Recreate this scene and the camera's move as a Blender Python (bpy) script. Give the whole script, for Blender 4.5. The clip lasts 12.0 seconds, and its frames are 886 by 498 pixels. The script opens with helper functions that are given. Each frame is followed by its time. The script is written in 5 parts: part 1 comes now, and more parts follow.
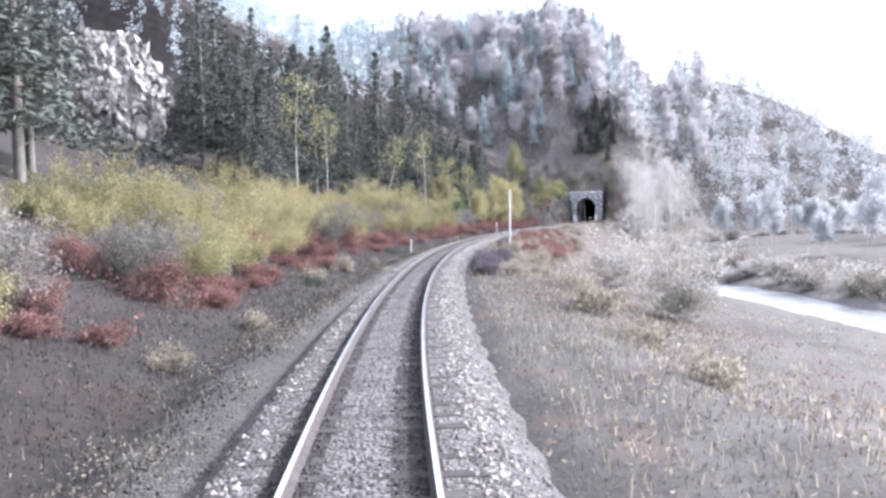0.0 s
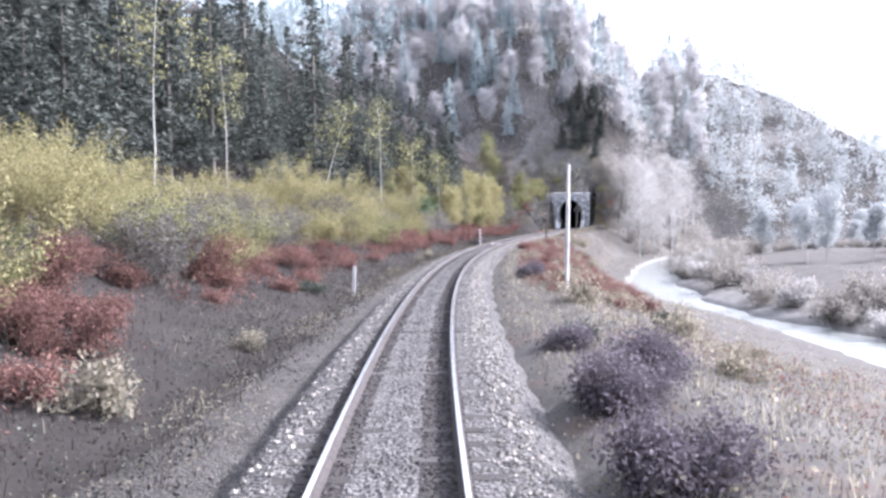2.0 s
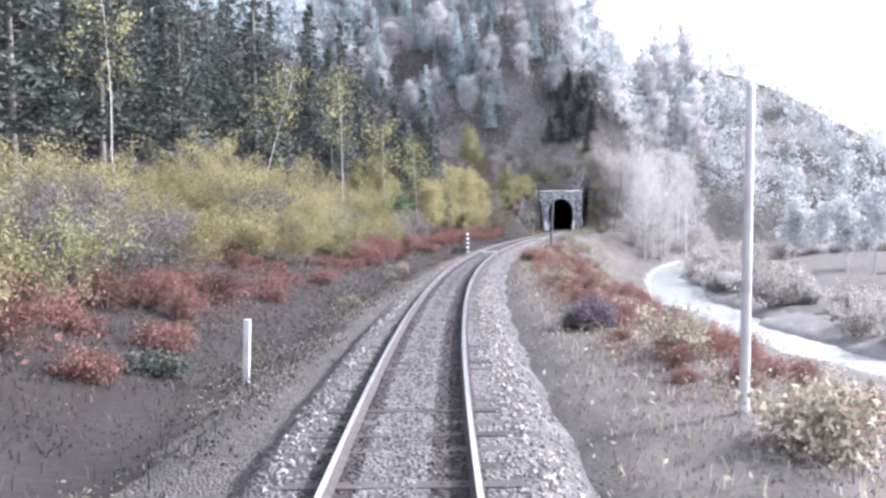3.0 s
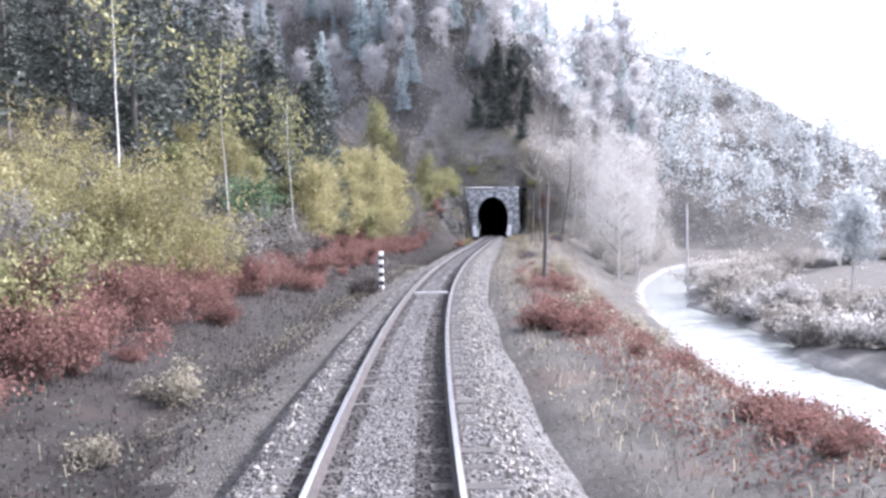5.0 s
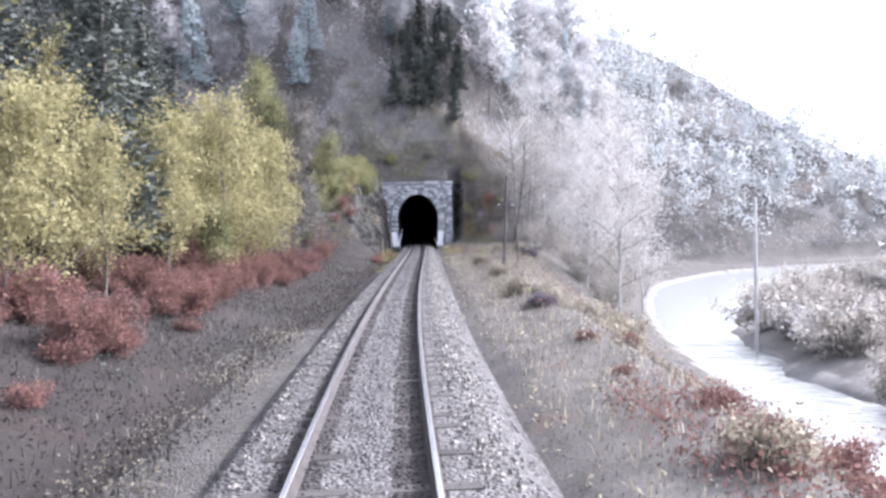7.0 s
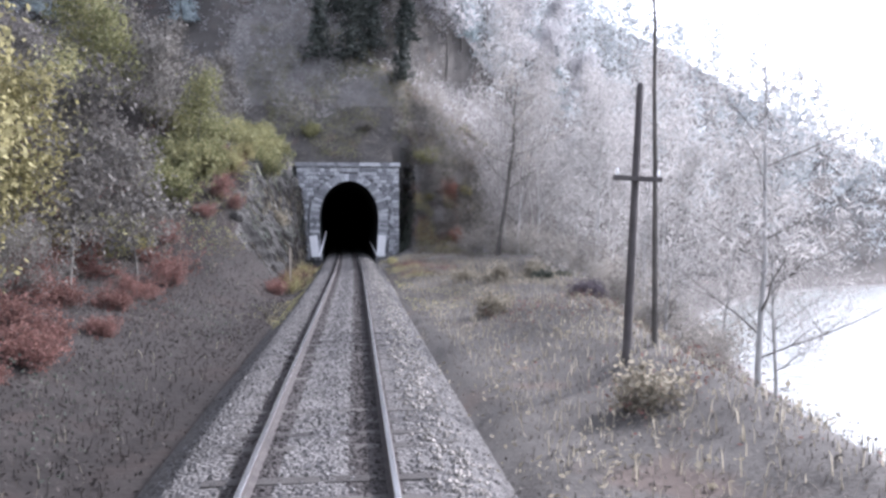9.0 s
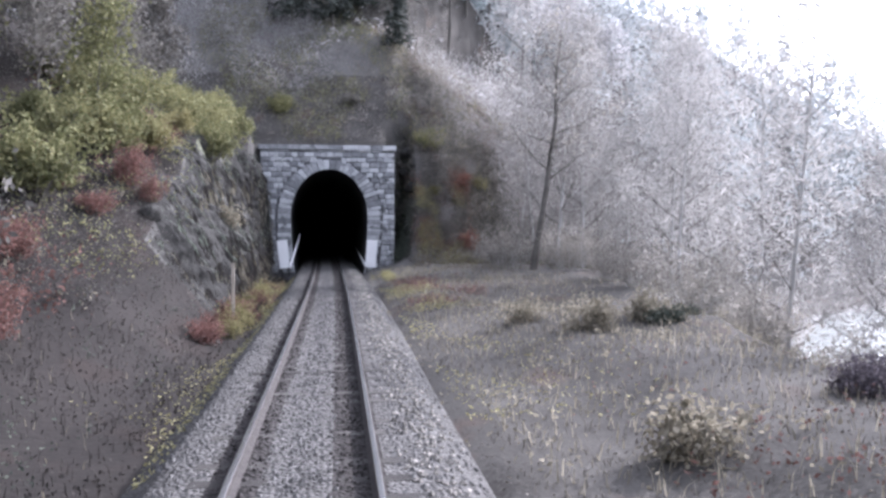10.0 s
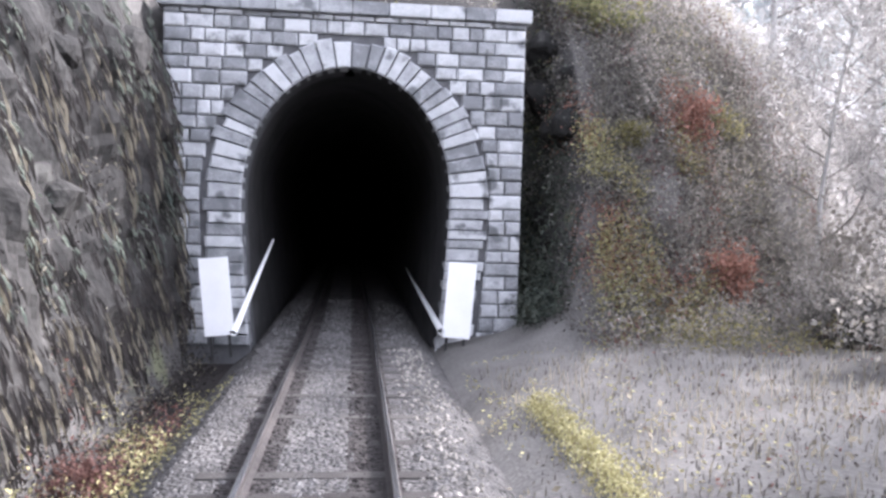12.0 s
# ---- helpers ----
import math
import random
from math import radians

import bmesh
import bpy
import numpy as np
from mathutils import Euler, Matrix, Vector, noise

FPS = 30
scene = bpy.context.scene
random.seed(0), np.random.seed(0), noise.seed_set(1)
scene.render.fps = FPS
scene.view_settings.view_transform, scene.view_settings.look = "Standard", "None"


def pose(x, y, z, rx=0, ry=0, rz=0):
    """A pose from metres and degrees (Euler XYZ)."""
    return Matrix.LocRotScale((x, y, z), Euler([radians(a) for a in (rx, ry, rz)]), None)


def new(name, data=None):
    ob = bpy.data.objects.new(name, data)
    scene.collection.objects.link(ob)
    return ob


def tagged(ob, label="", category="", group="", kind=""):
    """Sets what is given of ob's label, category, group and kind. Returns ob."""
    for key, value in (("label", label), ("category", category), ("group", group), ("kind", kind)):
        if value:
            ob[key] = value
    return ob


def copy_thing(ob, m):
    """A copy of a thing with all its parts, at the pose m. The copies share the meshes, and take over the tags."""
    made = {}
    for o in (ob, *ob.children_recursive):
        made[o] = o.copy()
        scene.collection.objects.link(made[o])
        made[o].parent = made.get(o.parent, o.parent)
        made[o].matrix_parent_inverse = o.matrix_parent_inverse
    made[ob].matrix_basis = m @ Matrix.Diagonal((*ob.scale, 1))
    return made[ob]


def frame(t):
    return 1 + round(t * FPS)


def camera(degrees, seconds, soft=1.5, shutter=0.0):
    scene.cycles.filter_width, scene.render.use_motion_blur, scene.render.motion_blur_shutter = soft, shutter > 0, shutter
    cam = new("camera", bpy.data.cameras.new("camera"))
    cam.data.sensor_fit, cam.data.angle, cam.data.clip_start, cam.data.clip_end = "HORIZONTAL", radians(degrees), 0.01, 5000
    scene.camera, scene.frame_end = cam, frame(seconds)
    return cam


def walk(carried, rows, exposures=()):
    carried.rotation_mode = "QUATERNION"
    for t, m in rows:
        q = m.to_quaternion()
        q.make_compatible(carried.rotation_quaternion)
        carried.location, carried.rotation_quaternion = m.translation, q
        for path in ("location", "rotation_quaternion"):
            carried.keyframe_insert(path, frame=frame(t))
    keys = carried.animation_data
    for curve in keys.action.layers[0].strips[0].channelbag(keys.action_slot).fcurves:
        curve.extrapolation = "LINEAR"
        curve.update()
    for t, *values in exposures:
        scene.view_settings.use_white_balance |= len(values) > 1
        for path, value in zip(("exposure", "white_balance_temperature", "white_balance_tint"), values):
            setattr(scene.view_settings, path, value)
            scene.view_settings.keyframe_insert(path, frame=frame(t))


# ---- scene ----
# ---- camera ----
cam = camera(56.8, 12.0, soft=2.8)
walk(cam, [
    (0.0, pose(22.86, -211.89, 2.56, 87.62, 1.49, 16.03)),
    (0.5, pose(20.03, -204.04, 2.56, 87.64, 0.98, 14.74)),
    (1.0, pose(17.39, -196.08, 2.56, 87.72, 0.56, 13.51)),
    (1.5, pose(14.83, -187.66, 2.56, 87.80, 0.42, 12.37)),
    (2.0, pose(12.44, -179.05, 2.56, 87.78, 0.61, 12.78)),
    (2.5, pose(10.28, -170.52, 2.56, 87.74, 0.81, 12.34)),
    (3.0, pose(8.28, -161.81, 2.56, 87.82, 0.77, 11.06)),
    (3.5, pose(6.49, -153.20, 2.56, 87.90, 0.65, 9.06)),
    (4.0, pose(4.94, -144.75, 2.56, 87.94, 0.62, 7.21)),
    (4.5, pose(3.62, -136.53, 2.56, 87.96, 0.78, 5.77)),
    (5.0, pose(2.53, -128.58, 2.56, 87.96, 1.13, 4.55)),
    (5.5, pose(1.65, -120.97, 2.56, 88.00, 1.58, 2.83)),
    (6.0, pose(0.93, -113.28, 2.56, 88.06, 1.85, 1.26)),
    (6.5, pose(0.36, -105.37, 2.56, 88.04, 1.71, -0.32)),
    (7.0, pose(-0.05, -97.55, 2.56, 88.16, 1.36, -1.83)),
    (7.5, pose(-0.30, -89.68, 2.56, 88.20, 1.11, -3.21)),
    (8.0, pose(-0.43, -82.14, 2.56, 88.21, 0.76, -4.52)),
    (8.5, pose(-0.47, -74.78, 2.56, 88.19, 0.46, -5.79)),
    (9.0, pose(-0.44, -67.40, 2.56, 88.18, 0.26, -7.00)),
    (9.5, pose(-0.36, -59.81, 2.56, 88.21, 0.13, -7.68)),
    (10.0, pose(-0.24, -51.84, 2.56, 88.28, -0.02, -8.28)),
    (10.5, pose(-0.11, -43.57, 2.56, 88.27, -0.60, -8.83)),
    (11.0, pose(0.02, -35.70, 2.56, 88.21, -1.24, -8.96)),
    (11.5, pose(0.15, -27.02, 2.56, 88.08, -1.32, -7.36)),
    (12.0, pose(0.25, -19.18, 2.56, 87.95, -1.58, -6.26)),
], exposures=[(0.0, 3.0, 5800, 20), (7.7, 3.0, 5800, 20), (9.3, 2.55, 5750, 19), (10.5, 2.75, 5720, 19), (12.0, 3.55, 6000, 19)])

# ---- world and sun ----
SUN_AZ, SUN_EL = radians(58), radians(34)      # azimuth to the right of +y
world = bpy.data.worlds.new("world")
scene.world = world
world.use_nodes = True
wn = world.node_tree
wn.nodes.clear()
sky = wn.nodes.new("ShaderNodeTexSky")
sky.sky_type, sky.sun_disc = "NISHITA", False
sky.sun_elevation, sky.sun_rotation = SUN_EL, SUN_AZ
sky.air_density, sky.dust_density, sky.ozone_density = 1.0, 2.0, 1.0
bg = wn.nodes.new("ShaderNodeBackground")
bg.inputs["Strength"].default_value = 0.13
wo = wn.nodes.new("ShaderNodeOutputWorld")
haze = wn.nodes.new("ShaderNodeHueSaturation")      # thin white overcast
haze.inputs["Saturation"].default_value = 0.22
wn.links.new(sky.outputs["Color"], haze.inputs["Color"])
wn.links.new(haze.outputs["Color"], bg.inputs["Color"])
wn.links.new(bg.outputs["Background"], wo.inputs["Surface"])
sun_data = bpy.data.lights.new("sun", "SUN")
sun_data.energy, sun_data.angle, sun_data.color = 1.75, radians(3.0), (1.0, 0.95, 0.88)
sun = new("sun", sun_data)
sun_dir = Vector((math.sin(SUN_AZ) * math.cos(SUN_EL), math.cos(SUN_AZ) * math.cos(SUN_EL), math.sin(SUN_EL)))
sun.rotation_euler = (-sun_dir).to_track_quat("-Z", "Y").to_euler()

# ---- materials ----


def material(name, dark, light, scale=4.0, rough=0.85, bump=0.3, fine=40.0, metal=0.0, spots=None, per_object=0.0, per_island=0.0, spec=0.12, trans=0.0):
    """Two-scale noise between two colours, with relief; spots adds a third colour in patches."""
    m = bpy.data.materials.new(name)
    m.use_nodes = True
    nt = m.node_tree
    n, l = nt.nodes, nt.links
    bsdf = n["Principled BSDF"]
    geo = n.new("ShaderNodeNewGeometry")
    big = n.new("ShaderNodeTexNoise")
    big.inputs["Scale"].default_value, big.inputs["Detail"].default_value = scale, 6
    small = n.new("ShaderNodeTexNoise")
    small.inputs["Scale"].default_value, small.inputs["Detail"].default_value = fine, 4
    for t in (big, small):
        l.new(geo.outputs["Position"], t.inputs["Vector"])
    add = n.new("ShaderNodeMath")
    add.operation = "MULTIPLY_ADD"
    l.new(small.outputs["Fac"], add.inputs[0])
    add.inputs[1].default_value = 0.5
    half = n.new("ShaderNodeMath")
    half.operation = "MULTIPLY"
    half.inputs[1].default_value = 0.6
    l.new(big.outputs["Fac"], half.inputs[0])
    l.new(half.outputs[0], add.inputs[2])
    fac = add.outputs[0]
    for amount, node, out in ((per_object, "ShaderNodeObjectInfo", "Random"), (per_island, "ShaderNodeNewGeometry", "Random Per Island")):
        if amount:
            info = n.new(node)
            more = n.new("ShaderNodeMath")
            more.operation = "MULTIPLY_ADD"
            l.new(info.outputs[out], more.inputs[0])
            more.inputs[1].default_value = amount
            sub = n.new("ShaderNodeMath")
            sub.operation = "SUBTRACT"
            l.new(fac, sub.inputs[0])
            sub.inputs[1].default_value = amount / 2
            l.new(sub.outputs[0], more.inputs[2])
            fac = more.outputs[0]
    ramp = n.new("ShaderNodeValToRGB")
    ramp.color_ramp.elements[0].position, ramp.color_ramp.elements[1].position = 0.3, 0.8
    ramp.color_ramp.elements[0].color, ramp.color_ramp.elements[1].color = (*dark, 1), (*light, 1)
    l.new(fac, ramp.inputs["Fac"])
    col = ramp.outputs["Color"]
    if spots:
        colour, s_scale, cut = spots
        sp = n.new("ShaderNodeTexNoise")
        sp.inputs["Scale"].default_value, sp.inputs["Detail"].default_value = s_scale, 5
        l.new(geo.outputs["Position"], sp.inputs["Vector"])
        sr = n.new("ShaderNodeValToRGB")
        sr.color_ramp.elements[0].position, sr.color_ramp.elements[1].position = cut, cut + 0.08
        l.new(sp.outputs["Fac"], sr.inputs["Fac"])
        mix = n.new("ShaderNodeMix")
        mix.data_type = "RGBA"
        l.new(sr.outputs["Color"], mix.inputs["Factor"])
        l.new(col, mix.inputs["A"])
        mix.inputs["B"].default_value = (*colour, 1)
        col = mix.outputs["Result"]
    l.new(col, bsdf.inputs["Base Color"])
    bsdf.inputs["Roughness"].default_value, bsdf.inputs["Metallic"].default_value = rough, metal
    bsdf.inputs["Specular IOR Level"].default_value = spec
    if bump:
        b = n.new("ShaderNodeBump")
        b.inputs["Strength"].default_value, b.inputs["Distance"].default_value = bump, 0.05
        l.new(add.outputs[0], b.inputs["Height"])
        l.new(b.outputs["Normal"], bsdf.inputs["Normal"])
    if trans:
        tr = n.new("ShaderNodeBsdfTranslucent")
        l.new(col, tr.inputs["Color"])
        ms = n.new("ShaderNodeMixShader")
        ms.inputs["Fac"].default_value = trans
        l.new(bsdf.outputs[0], ms.inputs[1])
        l.new(tr.outputs[0], ms.inputs[2])
        l.new(ms.outputs[0], n["Material Output"].inputs["Surface"])
    return m


def pebbles(name, dark, light, scale, bump=1.0):
    """Packed crushed stone: every cell a stone of its own tone, with recessed gaps and broad soiling."""
    m = bpy.data.materials.new(name)
    m.use_nodes = True
    n, l = m.node_tree.nodes, m.node_tree.links
    bsdf = n["Principled BSDF"]
    geo = n.new("ShaderNodeNewGeometry")
    cell = n.new("ShaderNodeTexVoronoi")
    cell.inputs["Scale"].default_value = scale
    soil = n.new("ShaderNodeTexNoise")
    soil.inputs["Scale"].default_value, soil.inputs["Detail"].default_value = 0.9, 6
    for t in (cell, soil):
        l.new(geo.outputs["Position"], t.inputs["Vector"])
    tone = n.new("ShaderNodeSeparateColor")
    l.new(cell.outputs["Color"], tone.inputs["Color"])
    mix = n.new("ShaderNodeMath")
    mix.operation = "MULTIPLY_ADD"
    l.new(tone.outputs["Red"], mix.inputs[0])
    mix.inputs[1].default_value = 0.55
    part_soil = n.new("ShaderNodeMath")
    part_soil.operation = "MULTIPLY"
    part_soil.inputs[1].default_value = 0.5
    l.new(soil.outputs["Fac"], part_soil.inputs[0])
    l.new(part_soil.outputs[0], mix.inputs[2])
    ramp = n.new("ShaderNodeValToRGB")
    ramp.color_ramp.elements[0].position, ramp.color_ramp.elements[1].position = 0.15, 0.85
    ramp.color_ramp.elements[0].color, ramp.color_ramp.elements[1].color = (*dark, 1), (*light, 1)
    l.new(mix.outputs[0], ramp.inputs["Fac"])
    l.new(ramp.outputs["Color"], bsdf.inputs["Base Color"])
    bsdf.inputs["Roughness"].default_value = 0.92
    bsdf.inputs["Specular IOR Level"].default_value = 0.12
    low = n.new("ShaderNodeMath")
    low.operation = "MULTIPLY"
    low.inputs[1].default_value = -1.0
    l.new(cell.outputs["Distance"], low.inputs[0])
    b = n.new("ShaderNodeBump")
    b.inputs["Strength"].default_value, b.inputs["Distance"].default_value = bump, 0.05
    l.new(low.outputs[0], b.inputs["Height"])
    l.new(b.outputs["Normal"], bsdf.inputs["Normal"])
    return m


M_GROUND = material("ground_litter", (0.030, 0.0275, 0.025), (0.094, 0.088, 0.081), 0.8, 0.95, 1.0, 16.0, spots=((0.075, 0.060, 0.052), 0.5, 0.60))
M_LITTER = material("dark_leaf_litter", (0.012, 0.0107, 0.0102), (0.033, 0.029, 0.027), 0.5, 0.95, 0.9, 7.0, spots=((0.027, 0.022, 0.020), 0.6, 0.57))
M_BALLAST = pebbles("ballast", (0.030, 0.0285, 0.0275), (0.125, 0.120, 0.116), 17.0)
M_STONES = material("ballast_stone", (0.050, 0.048, 0.047), (0.138, 0.133, 0.129), 1.0, 0.9, 0.2, 30.0, per_island=0.45)
# rust stain, darkened further to paint in the rails' shadow
M_SHADE_RUST = pebbles("shade_and_rust_ballast", (0.012, 0.0108, 0.0104), (0.054, 0.049, 0.047), 17.0)
M_SHADE_RUST_STONES = material("shade_and_rust_stone", (0.016, 0.014, 0.014), (0.048, 0.043, 0.042), 1.0, 0.9, 0.2, 30.0, per_island=0.45)
M_PALE_STONES = material("pale_gravel", (0.10, 0.094, 0.085), (0.25, 0.232, 0.21), 1.0, 0.9, 0.2, 30.0, per_island=0.6)
M_SLEEPER = material("weathered_sleeper", (0.027, 0.025, 0.024), (0.075, 0.070, 0.066), 3.0, 0.9, 0.5, 60.0, per_object=0.3)
M_RAIL = material("rusty_rail_side", (0.03, 0.028, 0.028), (0.075, 0.066, 0.063), 6.0, 0.8, 0.2, 60.0)
M_RAIL_TOP = material("polished_rail_head", (0.50, 0.50, 0.51), (0.66, 0.66, 0.67), 2.0, 0.27, 0.03, 50.0, metal=1.0)
M_STONE = material("portal_ashlar", (0.19, 0.195, 0.203), (0.50, 0.507, 0.517), 3.5, 0.9, 0.8, 30.0, per_object=0.55, spots=((0.15, 0.155, 0.16), 1.6, 0.58))
M_JOINT = material("dark_mortar", (0.07, 0.07, 0.075), (0.15, 0.15, 0.155), 3.0, 0.95, 0.4, 30.0)
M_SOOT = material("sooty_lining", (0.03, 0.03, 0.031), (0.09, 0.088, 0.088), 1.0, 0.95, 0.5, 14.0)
M_WHITE = material("white_paint", (0.72, 0.72, 0.72), (0.84, 0.84, 0.84), 2.0, 0.6, 0.05, 30.0)
M_BLACK = material("black_paint", (0.02, 0.02, 0.02), (0.05, 0.05, 0.05), 3.0, 0.6, 0.1, 30.0)
M_POLE = material("tarred_pole_wood", (0.05, 0.045, 0.045), (0.12, 0.11, 0.105), 3.0, 0.85, 0.4, 50.0)
M_GREYPOLE = material("silvered_pole_wood", (0.28, 0.273, 0.266), (0.52, 0.51, 0.50), 3.0, 0.8, 0.3, 50.0)
M_ROCK = material("cut_rock", (0.026, 0.025, 0.024), (0.085, 0.081, 0.076), 0.7, 0.92, 1.0, 6.0, spots=((0.09, 0.095, 0.06), 0.8, 0.60))
# base colour kept very low to stand for shade on the cutting wall
M_FACE = material("shade_dark_rock_face", (0.010, 0.0097, 0.0094), (0.040, 0.0385, 0.036), 0.9, 0.85, 1.0, 7.0, spots=((0.065, 0.063, 0.058), 1.5, 0.61))
M_PALEROCK = material("pale_rock", (0.08, 0.077, 0.071), (0.31, 0.298, 0.277), 0.9, 0.92, 1.0, 3.0, per_object=0.35, spots=((0.07, 0.063, 0.052), 0.7, 0.57))
M_BARK = material("dark_bark", (0.06, 0.055, 0.05), (0.16, 0.15, 0.135), 3.0, 0.95, 0.6, 30.0)
M_PALEBARK = material("pale_bark", (0.24, 0.233, 0.22), (0.50, 0.49, 0.47), 3.0, 0.9, 0.4, 14.0)
M_WHITEBARK = material("white_birch_bark", (0.42, 0.415, 0.40), (0.72, 0.71, 0.69), 4.0, 0.8, 0.3, 20.0)
M_NEEDLE = material("spruce_needles", (0.036, 0.042, 0.038), (0.096, 0.107, 0.094), 0.8, 0.8, 0, 12.0, per_island=0.5, per_object=0.3, trans=0.15)
M_YELLOW = material("yellow_leaves", (0.13, 0.118, 0.055), (0.285, 0.262, 0.138), 0.6, 0.8, 0, 12.0, per_island=0.5, per_object=0.35, trans=0.4)
M_FALLEN = material("fallen_yellow_leaves", (0.21, 0.192, 0.092), (0.42, 0.39, 0.21), 0.6, 0.8, 0, 12.0, per_island=0.5, trans=0.2)
M_STAKE = material("weathered_stake_wood", (0.22, 0.19, 0.155), (0.42, 0.375, 0.32), 5.0, 0.85, 0.4, 50.0)
M_OLIVE = material("olive_leaves", (0.10, 0.105, 0.05), (0.26, 0.25, 0.13), 0.6, 0.8, 0, 12.0, per_island=0.5, per_object=0.35, trans=0.3)
M_RED = material("red_brown_leaves", (0.085, 0.047, 0.040), (0.20, 0.112, 0.097), 0.6, 0.85, 0, 12.0, per_island=0.5, per_object=0.3, trans=0.35)
M_GREEN = material("green_leaves", (0.045, 0.078, 0.042), (0.115, 0.175, 0.10), 0.6, 0.8, 0, 12.0, per_island=0.5, per_object=0.3, trans=0.3)
M_GREYTWIG = material("grey_twigs", (0.14, 0.13, 0.115), (0.33, 0.31, 0.28), 0.5, 0.9, 0, 12.0, per_island=0.5, per_object=0.4, trans=0.45)
# twig colour lifted well above real bark to carry the spur's haze
M_HAZY_HILLTWIG = material("hazed_beech_twigs", (0.23, 0.227, 0.23), (0.46, 0.453, 0.457), 0.2, 0.9, 0, 12.0, per_island=0.4, per_object=0.4, trans=0.55)
M_ASHTWIG = material("ash_twigs", (0.20, 0.192, 0.184), (0.41, 0.398, 0.383), 0.3, 0.9, 0, 12.0, per_island=0.5, per_object=0.4, trans=0.45)
# far leaves and needles: distance haze is mixed into these base colours
M_HAZY_FARWOOD = material("hazed_far_wood_leaves", (0.225, 0.245, 0.247), (0.45, 0.47, 0.472), 0.05, 0.9, 0, 1.0, per_island=0.3, trans=0.45)
M_HAZY_BLUE = material("hazed_blue_green_needles", (0.19, 0.235, 0.245), (0.42, 0.48, 0.49), 0.15, 0.85, 0, 4.0, per_island=0.4, per_object=0.4, trans=0.5)
M_IVY = material("dark_ivy", (0.038, 0.047, 0.040), (0.105, 0.115, 0.092), 0.8, 0.85, 0, 12.0, per_island=0.5, trans=0.15)
M_BROWN = material("brown_dead_herbs", (0.06, 0.054, 0.049), (0.145, 0.134, 0.12), 0.6, 0.9, 0, 12.0, per_island=0.5, trans=0.3)
M_GRASS = material("dead_grass", (0.12, 0.107, 0.081), (0.29, 0.265, 0.208), 0.7, 0.9, 0, 12.0, per_island=0.5, trans=0.55)
M_DUSK = material("dusky_twigs", (0.07, 0.066, 0.06), (0.18, 0.17, 0.155), 0.5, 0.9, 0, 12.0, per_island=0.5, per_object=0.4, trans=0.3)
M_DARKHERB = material("rotting_herbs", (0.022, 0.020, 0.019), (0.062, 0.055, 0.051), 0.6, 0.9, 0, 12.0, per_island=0.5, trans=0.2)
M_PURPLE = material("purple_twigs", (0.058, 0.05, 0.058), (0.142, 0.125, 0.14), 0.6, 0.9, 0, 12.0, per_island=0.5, trans=0.25)
M_WORN = material("worn_gravel", (0.058, 0.055, 0.051), (0.165, 0.157, 0.148), 0.8, 0.95, 1.0, 16.0)
M_VERGE = pebbles("soiled_verge_gravel", (0.022, 0.0205, 0.019), (0.098, 0.092, 0.086), 22.0)
M_RUSSET = material("russet_leaves", (0.15, 0.078, 0.058), (0.32, 0.175, 0.135), 0.6, 0.85, 0, 12.0, per_island=0.5, trans=0.3)
M_GRAVEL = material("river_gravel", (0.08, 0.077, 0.074), (0.20, 0.194, 0.185), 0.5, 0.9, 0.6, 5.0)

M_WATER = bpy.data.materials.new("river_water")
M_WATER.use_nodes = True
wb = M_WATER.node_tree.nodes["Principled BSDF"]
wb.inputs["Base Color"].default_value = (0.16, 0.17, 0.16, 1)
wb.inputs["Roughness"].default_value = 0.22
wnoise = M_WATER.node_tree.nodes.new("ShaderNodeTexNoise")
wnoise.inputs["Scale"].default_value, wnoise.inputs["Detail"].default_value = 1.1, 6
wbump = M_WATER.node_tree.nodes.new("ShaderNodeBump")
wbump.inputs["Strength"].default_value, wbump.inputs["Distance"].default_value = 0.8, 0.25
wgeo = M_WATER.node_tree.nodes.new("ShaderNodeNewGeometry")
M_WATER.node_tree.links.new(wgeo.outputs["Position"], wnoise.inputs["Vector"])
M_WATER.node_tree.links.new(wnoise.outputs["Fac"], wbump.inputs["Height"])
M_WATER.node_tree.links.new(wbump.outputs["Normal"], wb.inputs["Normal"])

# ---- building helpers ----
rng = np.random.default_rng(7)


def mesh_of(name, verts, faces, mats, smooth=False, slots=None):
    me = bpy.data.meshes.new(name)
    me.from_pydata([tuple(v) for v in verts], [], [tuple(f) for f in faces])
    for m in mats if isinstance(mats, (list, tuple)) else [mats]:
        me.materials.append(m)
    if slots is not None:
        me.polygons.foreach_set("material_index", slots)
    if smooth:
        me.polygons.foreach_set("use_smooth", [True] * len(me.polygons))
    me.update()
    return me


def piece(name, me, parent=None, label="", m=None):
    ob = new(name, me)
    if parent:
        ob.parent = parent
    if m is not None:
        ob.matrix_basis = m
    if label:
        tagged(ob, label)
    return ob


def part(name, bm, mat, parent, label="", m=None):
    me = bpy.data.meshes.new(name)
    bm.to_mesh(me)
    bm.free()
    me.materials.append(mat)
    return piece(name, me, parent, label, m)


def thing(name, m, label, category, group="", kind=""):
    ob = new(name)
    ob.matrix_basis = m
    return tagged(ob, label, category, group, kind)


